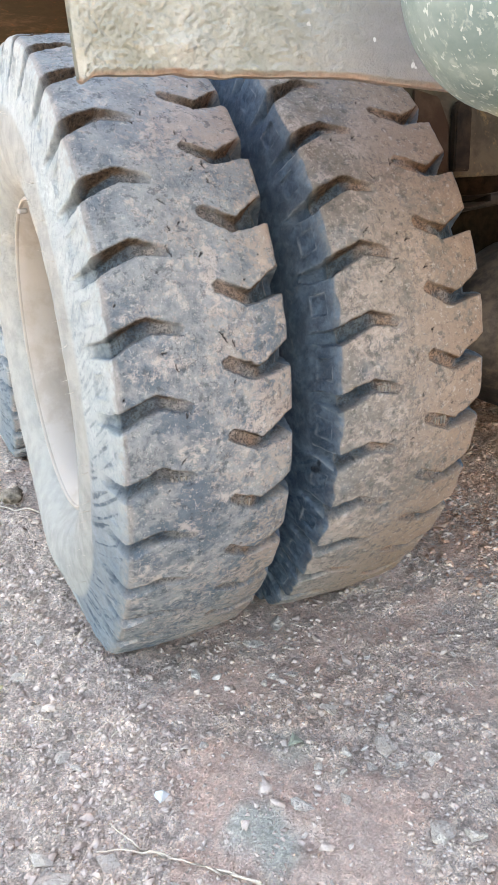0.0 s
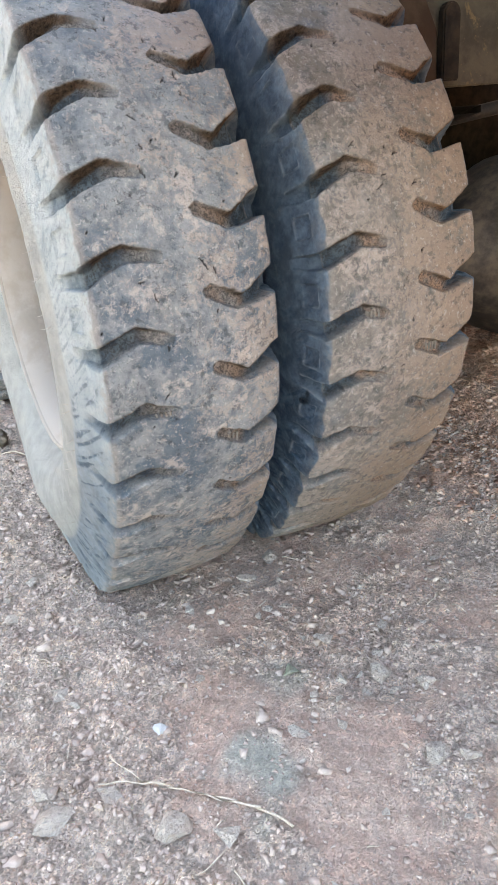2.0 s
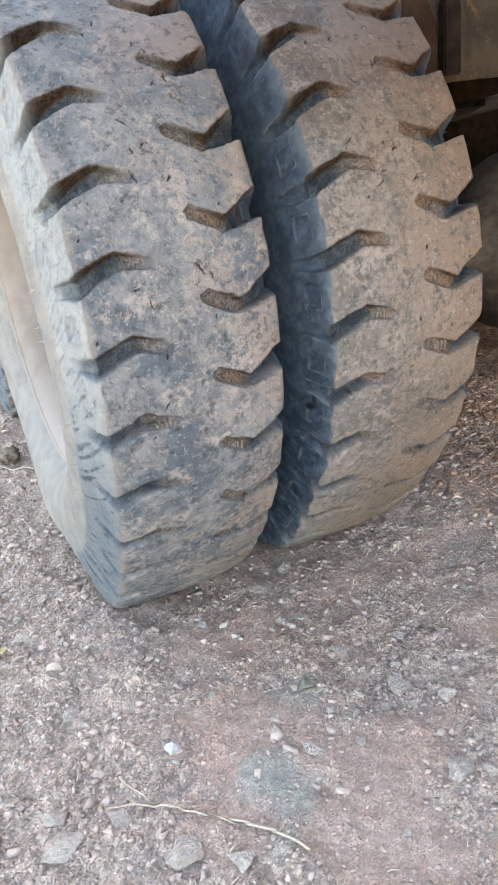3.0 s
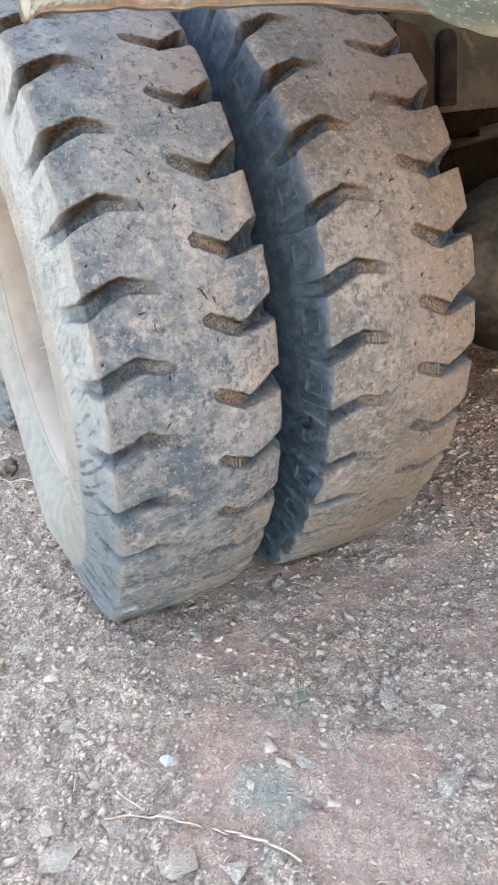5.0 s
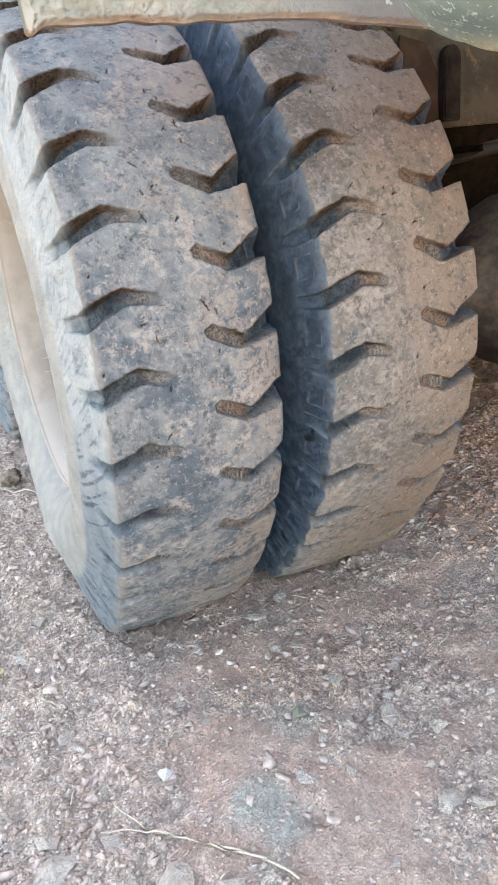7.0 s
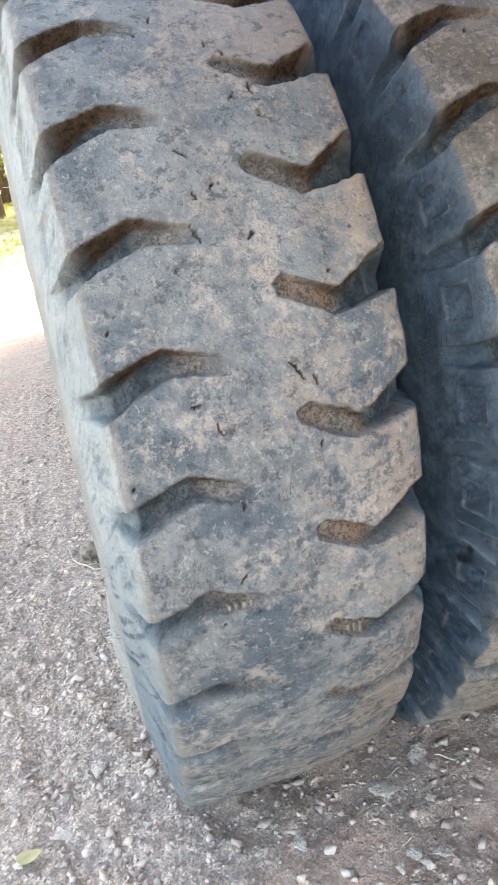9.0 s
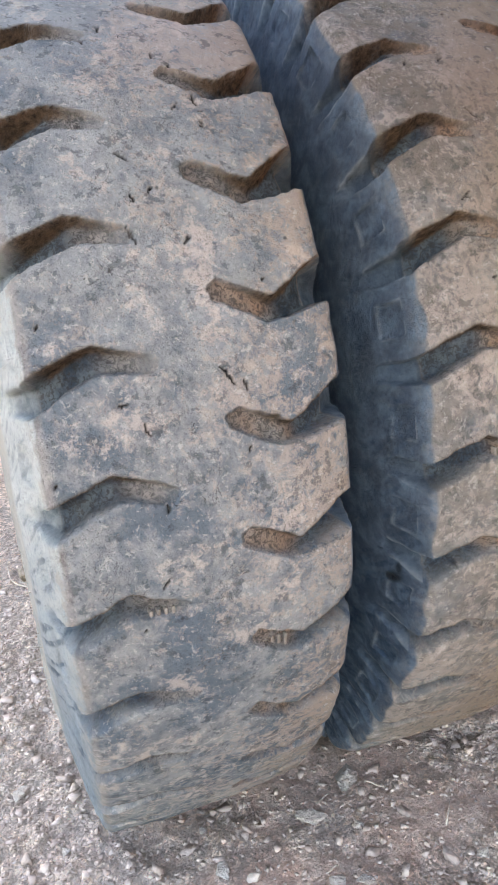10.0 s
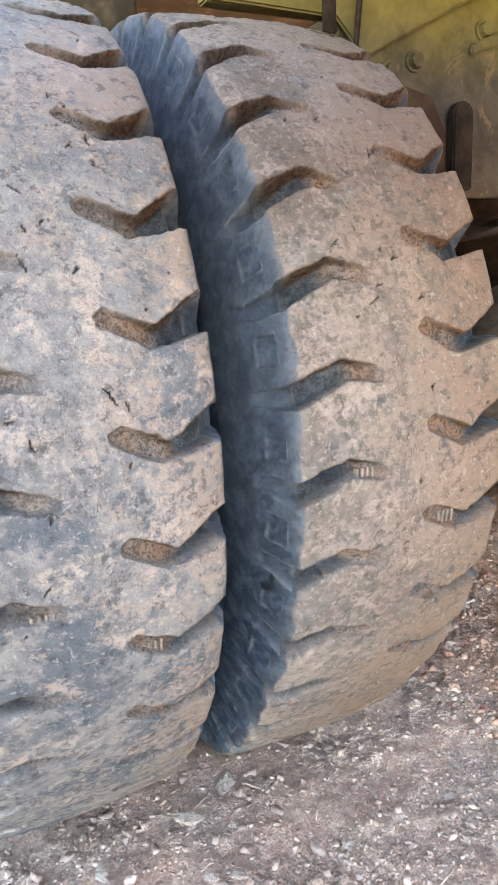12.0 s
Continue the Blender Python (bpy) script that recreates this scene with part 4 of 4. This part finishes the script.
# ---- axle ----
def axle(y):
    prof = [(0.28, 0.0), (0.28, 0.095), (0.40, 0.10), (0.55, 0.085), (0.66, 0.10), (0.74, 0.16), (0.80, 0.20), (0.86, 0.225), (0.98, 0.235), (1.10, 0.225), (1.18, 0.18), (1.28, 0.11), (1.45, 0.09), (1.62, 0.095), (1.62, 0.0)]
    ob = part("axle_housing", revolve(bmesh.new(), prof, steps=40), AXLE, TRUCK, "dusty rear axle housing with a round differential")
    ob.location = (0, y, HUB - 0.075)
    part("brake_drum", revolve(bmesh.new(), [(0.272, 0.10), (0.272, 0.205), (0.285, 0.212), (0.395, 0.212), (0.402, 0.222), (0.425, 0.222), (0.43, 0.20), (0.42, 0.09)], pose(0, 0, 0.075), 48), IRON, ob, "dark iron brake drum")
    back = pose(1.02, -0.19, -0.06, 0, 0, 90)
    part("cover", revolve(bmesh.new(), [(0.02, 0.175), (-0.012, 0.175), (-0.012, 0.150), (-0.05, 0.135), (-0.085, 0.09), (-0.095, 0.0)], back, 36), AXLE, ob, "round differential cover")
    for i in range(10):
        a = 2 * math.pi * i / 10
        bm = bmesh.new()
        bmesh.ops.create_cone(bm, cap_ends=True, segments=6, radius1=0.011, radius2=0.010, depth=0.014, matrix=back @ pose(-0.016, 0.163 * math.cos(a), 0.163 * math.sin(a), 0, -90, 0))
        part("bolt", bm, IRON, ob, smooth=False)
    return ob


axle(0.0)
axle(TANDEM)


def leaf_spring(x, y):
    bm = bmesh.new()
    for i in range(7):
        half_, z = 0.85 - 0.10 * i, 0.155 + 0.016 * (6 - i)
        pts = []
        for k in range(13):
            yy = -half_ + 2 * half_ * k / 12
            pts.append((yy, z + 0.10 * (yy / 0.85) ** 2))
        for (ya, za), (yb, zb) in zip(pts, pts[1:]):
            vs = [bm.verts.new((dx, yy, zz)) for yy, zz in ((ya, za), (yb, zb)) for dx in (-0.04, 0.04)]
            vt = [bm.verts.new((v.co.x, v.co.y, v.co.z + 0.014)) for v in vs]
            for q in ((vs[0], vs[1], vs[3], vs[2]), (vt[2], vt[3], vt[1], vt[0]), (vs[0], vs[2], vt[2], vt[0]), (vs[3], vs[1], vt[1], vt[3])):
                bm.faces.new(q)
    ob = part("leaf_spring", bm, IRON, TRUCK, "dark leaf spring stack", smooth=False)
    ob.location = (x, y, HUB - 0.10)


# made-up dark block: hides the bright far side, stands for shade
bm = box(bmesh.new(), (1.20, 0.18, 0.60), pose(0.98, 0.62, 0.71), 0.03)
part("dark_filler", bm, NEAR_BLACK, TRUCK, "dark block added between the springs to stand for shade")
leaf_spring(0.52, 0.62)
# added block, so that no light shows between spring and rail
bm = box(bmesh.new(), (0.16, 0.5, 0.30), pose(0.54, 0.62, 0.80), 0.02)
part("gap_blocker", bm, IRON, TRUCK, "dark block added to close the bright gap above the spring")


# ---- stones, straw and litter ----
def stone_mesh(seed, flat):
    """An angular chip: the hull of a few random points, with worn edges."""
    rng = random.Random(seed)
    bm = bmesh.new()
    for _ in range(13):
        d = Vector((rng.gauss(0, 1), rng.gauss(0, 1), rng.gauss(0, 1))).normalized() * rng.uniform(0.72, 1.08)
        bm.verts.new((d.x, d.y, d.z * flat))
    made = bmesh.ops.convex_hull(bm, input=bm.verts)
    bmesh.ops.delete(bm, geom=[g for g in made["geom_interior"] if isinstance(g, bmesh.types.BMVert)], context="VERTS")
    bmesh.ops.subdivide_edges(bm, edges=list(bm.edges), cuts=2, use_grid_fill=True)
    for v in bm.verts:
        v.co *= 1 + 0.10 * noise.noise(v.co * 2.3 + Vector((seed, 0, 0))) + 0.05 * noise.noise(v.co * 6)
    bmesh.ops.recalc_face_normals(bm, faces=bm.faces)
    me = bpy.data.meshes.new("stone")
    bm.to_mesh(me)
    bm.free()
    me.materials.append(STONE)
    return me


STONE_SHAPES = [stone_mesh(70 + i, f) for i, f in enumerate((0.6, 0.75, 0.5, 0.85, 0.42, 0.68))]


def height_at(x, y):
    return float(ground_height(np.array([x]), np.array([y]))[0])


def stone(x, y, size, shape, turn, label="small angular grey stone lying on the earth"):
    ob = new("stone", STONE_SHAPES[shape % 6])
    ob.matrix_world = pose(x, y, height_at(x, y) + size * 0.13, 6 * math.sin(turn), 6 * math.cos(turn), turn * 57) @ Matrix.Diagonal((size, size * 0.75, size * 0.62, 1))
    return tagged(ob, label, "stone", "loose stones on the ground")


PLACED = ((-0.013, -0.299, 0.032, 4), (-0.088, -0.355, 0.024, 2), (-0.032, -0.386, 0.012, 3), (-0.063, -0.587, 0.025, 5), (-0.084, -0.679, 0.019, 1), (-0.130, -0.682, 0.013, 3),
          (-0.022, -0.689, 0.026, 0), (-0.026, -0.736, 0.018, 1), (0.021, -0.755, 0.021, 3), (-0.050, -0.676, 0.012, 1), (-0.190, -0.730, 0.022, 4), (-0.048, -0.860, 0.026, 0))
PLACED_MORE = ((-0.016, -0.885, 0.022, 1), (0.052, -0.598, 0.017, 2), (-0.097, -0.456, 0.014, 0), (-0.120, -0.470, 0.016, 1), (0.085, -0.496, 0.013, 3), (0.165, -0.433, 0.012, 1), (0.261, -0.482, 0.013, 2), (0.311, -0.442, 0.013, 4),
               (-0.535, -0.706, 0.036, 4), (-0.460, -0.702, 0.025, 2), (-0.406, -0.790, 0.030, 0), (-0.349, -0.832, 0.026, 5), (-0.476, -0.473, 0.022, 4), (-0.465, -0.517, 0.016, 1), (-0.458, -0.134, 0.018, 2), (-0.511, -0.239, 0.020, 0),
               (-0.127, -0.746, 0.014, 3), (0.106, -0.632, 0.015, 5), (-0.221, -0.386, 0.016, 2), (0.002, -0.655, 0.015, 4), (-0.062, -0.712, 0.012, 0))
for i, (sx, sy, size, shape) in enumerate(PLACED + PLACED_MORE):
    stone(sx, sy, size, shape, 0.9 + 1.7 * i, "angular pinkish grey stone lying on the earth")
lump = stone(-0.139, -0.618, 0.024, 5, 1.1, "dull green-grey lump of earth among the gravel")
lump.material_slots[0].link = "OBJECT"
lump.material_slots[0].material = plain_material("green_grey_earth", (0.20, 0.22, 0.17), (0.34, 0.345, 0.275), 60, 0.95, bump=0.004)
quartz = stone(-0.370, -0.625, 0.019, 3, 0.4, "pale white quartz chip lying on the earth")
quartz.material_slots[0].link = "OBJECT"
quartz.material_slots[0].material = plain_material("white_quartz", (0.44, 0.445, 0.45), (0.60, 0.60, 0.595), 60, 0.6, bump=0.002)
stone(-0.541, -0.662, 0.022, 4, 2.2, "flat greenish stone lying on the earth")
rng = random.Random(5)
for i in range(120):
    stone(rng.uniform(-0.85, 0.75), rng.uniform(-1.0, 0.5), rng.choice((0.006, 0.007, 0.008, 0.009, 0.010, 0.013)), rng.randrange(6), rng.uniform(0, 6.28))


def gravel(count, seed, lo, hi, area, material=None, everywhere=False):
    """Countless crumbs and chips as one mesh."""
    r = np.random.default_rng(seed)
    ico = np.array([(-1, -1, -1), (1, -1, -1), (1, 1, -1), (-1, 1, -1), (-1, -1, 1), (1, -1, 1), (1, 1, 1), (-1, 1, 1)]) * 0.75
    tri = np.array([(0, 2, 1), (0, 3, 2), (4, 5, 6), (4, 6, 7), (0, 1, 5), (0, 5, 4), (1, 2, 6), (1, 6, 5), (2, 3, 7), (2, 7, 6), (3, 0, 4), (3, 4, 7)])
    x, y = r.uniform(area[0], area[1], count), r.uniform(area[2], area[3], count)
    keep = r.uniform(0, 1, count) < (1.0 if everywhere else 0.20 + 0.80 * looseness(x, y) ** 1.5)
    x, y = x[keep], y[keep]
    n = len(x)
    size = lo * (hi / lo) ** (r.uniform(0, 1, n) ** 2.6)
    shape = ico[None] * (1 + 0.55 * r.normal(size=(n, len(ico), 3))).clip(0.05, 1.9)
    shape *= np.stack([r.uniform(0.7, 1.2, n), r.uniform(0.55, 1.0, n), r.uniform(0.3, 0.65, n)], -1)[:, None]
    a = r.uniform(0, 6.28, n)
    ca, sa = np.cos(a)[:, None], np.sin(a)[:, None]
    sx, sy, sz = shape[..., 0], shape[..., 1], shape[..., 2] + 0.25 * shape[..., 0] * r.normal(size=(n, 1))
    P = np.stack([x[:, None] + size[:, None] * (sx * ca - sy * sa), y[:, None] + size[:, None] * (sx * sa + sy * ca), (ground_height(x, y) + 0.04 * size)[:, None] + size[:, None] * sz], -1).reshape(-1, 3)
    F = (tri[None] + (np.arange(n) * len(ico))[:, None, None]).reshape(-1, 3)
    me = bpy.data.meshes.new("gravel")
    me.vertices.add(len(P))
    me.vertices.foreach_set("co", P.reshape(-1).astype(np.float32))
    me.loops.add(F.size)
    me.loops.foreach_set("vertex_index", F.reshape(-1).astype(np.int32))
    me.polygons.add(len(F))
    me.polygons.foreach_set("loop_start", np.arange(0, F.size, 3, dtype=np.int32))
    me.update(calc_edges=True)
    return tagged(mesh_object("gravel", me, material or GRAVEL, smooth=False), "crumbs of red earth in a low heap" if material else "fine pinkish grey gravel scattered over dry earth", "gravel", kind="stuff")


gravel(26000, 8, 0.0014, 0.0030, (-0.95, 0.75, -1.05, 0.35))
gravel(17000, 38, 0.0026, 0.0052, (-0.95, 0.75, -1.05, 0.45))
gravel(3200, 28, 0.0048, 0.0090, (-0.95, 0.75, -1.05, 0.45))
gravel(170, 58, 0.0085, 0.0130, (-0.95, 0.60, -1.05, 0.30))
gravel(9000, 18, 0.003, 0.014, (-1.6, 0.6, 0.4, 3.5))
gravel(15000, 48, 0.0022, 0.010, (0.40, 1.9, -0.45, 0.9), RED_CRUMB, True)


def stalk(pts, radius, lift=0.006):
    bm = bmesh.new()
    dense = []
    for (ax, ay), (bx, by) in zip(pts, pts[1:]):
        for k in range(4):
            t = k / 4
            dense.append((ax + (bx - ax) * t, ay + (by - ay) * t))
    dense.append(pts[-1])
    n = len(dense)
    tube(bm, [(x + 0.0006 * math.sin(7 * i), y + 0.0006 * math.cos(5 * i), height_at(x, y) + lift + 0.002 * math.sin(1.3 * i)) for i, (x, y) in enumerate(dense)], [radius * (1 - 0.5 * i / n) for i in range(n)], 6)
    return bm


straw = tagged(part("dry_stalk", stalk([(-0.278, -0.866), (-0.307, -0.809), (-0.352, -0.766), (-0.419, -0.700), (-0.445, -0.644)], 0.0018), STRAW), "pale forked dry stalk lying on the gravel", "stalk")
part("fork", stalk([(-0.395, -0.725), (-0.425, -0.698), (-0.472, -0.678)], 0.0016), STRAW, straw)
part("husk", stalk([(-0.300, -0.822), (-0.352, -0.7705), (-0.400, -0.722)], 0.0018, 0.008), STRAW, straw)
twig = tagged(part("dry_stalk", stalk([(-0.346, 0.499), (-0.410, 0.578), (-0.458, 0.647), (-0.472, 0.749)], 0.0024), STRAW), "thin pale dry stalk beside an earth clod", "stalk")
for i in range(34):
    x0, y0, a0, l0 = rng.uniform(-0.8, 0.6), rng.uniform(-1.0, 0.4), rng.uniform(0, 6.28), rng.uniform(0.015, 0.05)
    ob = part("straw_bit", stalk([(x0, y0), (x0 + l0 * math.cos(a0), y0 + l0 * math.sin(a0))], 0.0011, 0.003), STRAW)
    tagged(ob, "short bit of dry straw on the gravel", "straw", "bits of straw on the ground")

bm = bmesh.new()
bmesh.ops.create_icosphere(bm, subdivisions=4, radius=0.032)
for v in bm.verts:
    v.co *= 1 + 0.28 * noise.noise(v.co * 55) + 0.14 * noise.noise(v.co * 140)
    v.co.z *= 0.75
clod = tagged(part("earth_clod", bm, CLOD), "dark crumbly clod of earth on the ground", "clod")
clod.location = (-0.405, 0.637, 0.018)

bm = bmesh.new()
bmesh.ops.create_uvsphere(bm, u_segments=14, v_segments=8, radius=1.0)
for v in bm.verts:
    v.co = Vector((v.co.x * 0.017, v.co.y * 0.011 * (1 - 0.3 * v.co.x), v.co.z * 0.0012 + 0.004 * v.co.x * v.co.x))
leaf = tagged(part("fallen_leaf", bm, DRY_LEAF), "small yellow fallen leaf on the gravel", "leaf")
leaf.location = (-0.557, -0.267, 0.006)


# ---- the orchard beyond ----
def tree(x, y, h, seed):
    r = random.Random(seed)
    z0 = float(rise(np.array([x]), np.array([float(y)]))[0]) - 0.05
    root = tagged(new("orchard_tree"), "leafy orchard tree standing in sunlit grass", "tree", "orchard trees")
    root.location = (x, y, z0)
    bm = bmesh.new()
    lean = r.uniform(-0.15, 0.15)
    top = Vector((lean, r.uniform(-0.1, 0.1), h * 0.45))
    tube(bm, [(0, 0, 0), (lean * 0.3, 0, h * 0.15), (lean * 0.7, 0, h * 0.3), top], [0.17, 0.13, 0.12, 0.10], 10)
    tips = []
    for k in range(7):
        a = 6.28 * k / 7 + r.uniform(-0.3, 0.3)
        mid_ = top * r.uniform(0.7, 1.0) + Vector((math.cos(a), math.sin(a), 0.5)) * h * 0.14
        end = mid_ + Vector((math.cos(a), math.sin(a), r.uniform(0.1, 0.9))) * h * 0.2
        tube(bm, [top * 0.72, mid_, end], [0.07, 0.05, 0.02], 7)
        tips += [mid_, end, (mid_ + end) / 2]
    part("trunk", bm, BARK, root)
    g = np.random.default_rng(seed)
    clumps = [Vector(t) + Vector(g.normal(size=3)) * h * 0.07 for t in tips for _ in range(3)]
    n = 6500
    c = np.array([clumps[i][:] for i in g.integers(0, len(clumps), n)]) + g.normal(size=(n, 3)) * h * 0.068
    c[:, 2] = np.maximum(c[:, 2], h * 0.22)
    u = g.normal(size=(n, 3))
    u /= np.linalg.norm(u, axis=1, keepdims=True)
    w = np.cross(u, g.normal(size=(n, 3)))
    w /= np.linalg.norm(w, axis=1, keepdims=True)
    ln = g.uniform(0.05, 0.115, (n, 1))
    P = np.stack([c - u * ln, c + w * ln * 0.42, c + u * ln, c - w * ln * 0.42], 1).reshape(-1, 3)
    me = bpy.data.meshes.new("crown")
    me.from_pydata(P.tolist(), [], np.arange(4 * n).reshape(n, 4).tolist())
    mesh_object("crown", me, LEAVES, root, smooth=False)


for i, (tx, ty, th) in enumerate(((-1.05, 17.0, 4.8), (-4.6, 16.5, 4.6), (1.4, 18.0, 5.2), (-2.2, 21.0, 5.8), (-7.5, 19.0, 4.8), (-0.3, 25.0, 5.2), (-5.6, 26.0, 5.4), (3.6, 23.5, 5.0), (-10.5, 24.0, 5.2), (6.5, 20.0, 4.6), (-0.9, 23.0, 7.5), (-2.9, 27.0, 8.0), (1.2, 28.0, 8.0))):
    tree(tx, ty, th, 900 + i)


def grass_field():
    g = np.random.default_rng(77)
    n = 40000
    x, y = g.uniform(-10, 6, n), 10.8 + 18 * g.uniform(0, 1, n) ** 1.2
    z = rise(x, y) - 0.02
    a, ln = g.uniform(0, 6.28, n), g.uniform(0.03, 0.11, n)
    dx, dy = np.cos(a) * 0.012, np.sin(a) * 0.012
    lx, ly = g.normal(size=n) * 0.05, g.normal(size=n) * 0.05
    P = np.stack([np.stack([x - dx, y - dy, z], -1), np.stack([x + dx, y + dy, z], -1), np.stack([x + lx, y + ly, z + ln], -1)], 1).reshape(-1, 3)
    me = bpy.data.meshes.new("grass")
    me.from_pydata(P.tolist(), [], np.arange(3 * n).reshape(n, 3).tolist())
    tagged(mesh_object("grass", me, BLADES, smooth=False), "sunlit yellow-green orchard grass", "grass", kind="stuff")


grass_field()
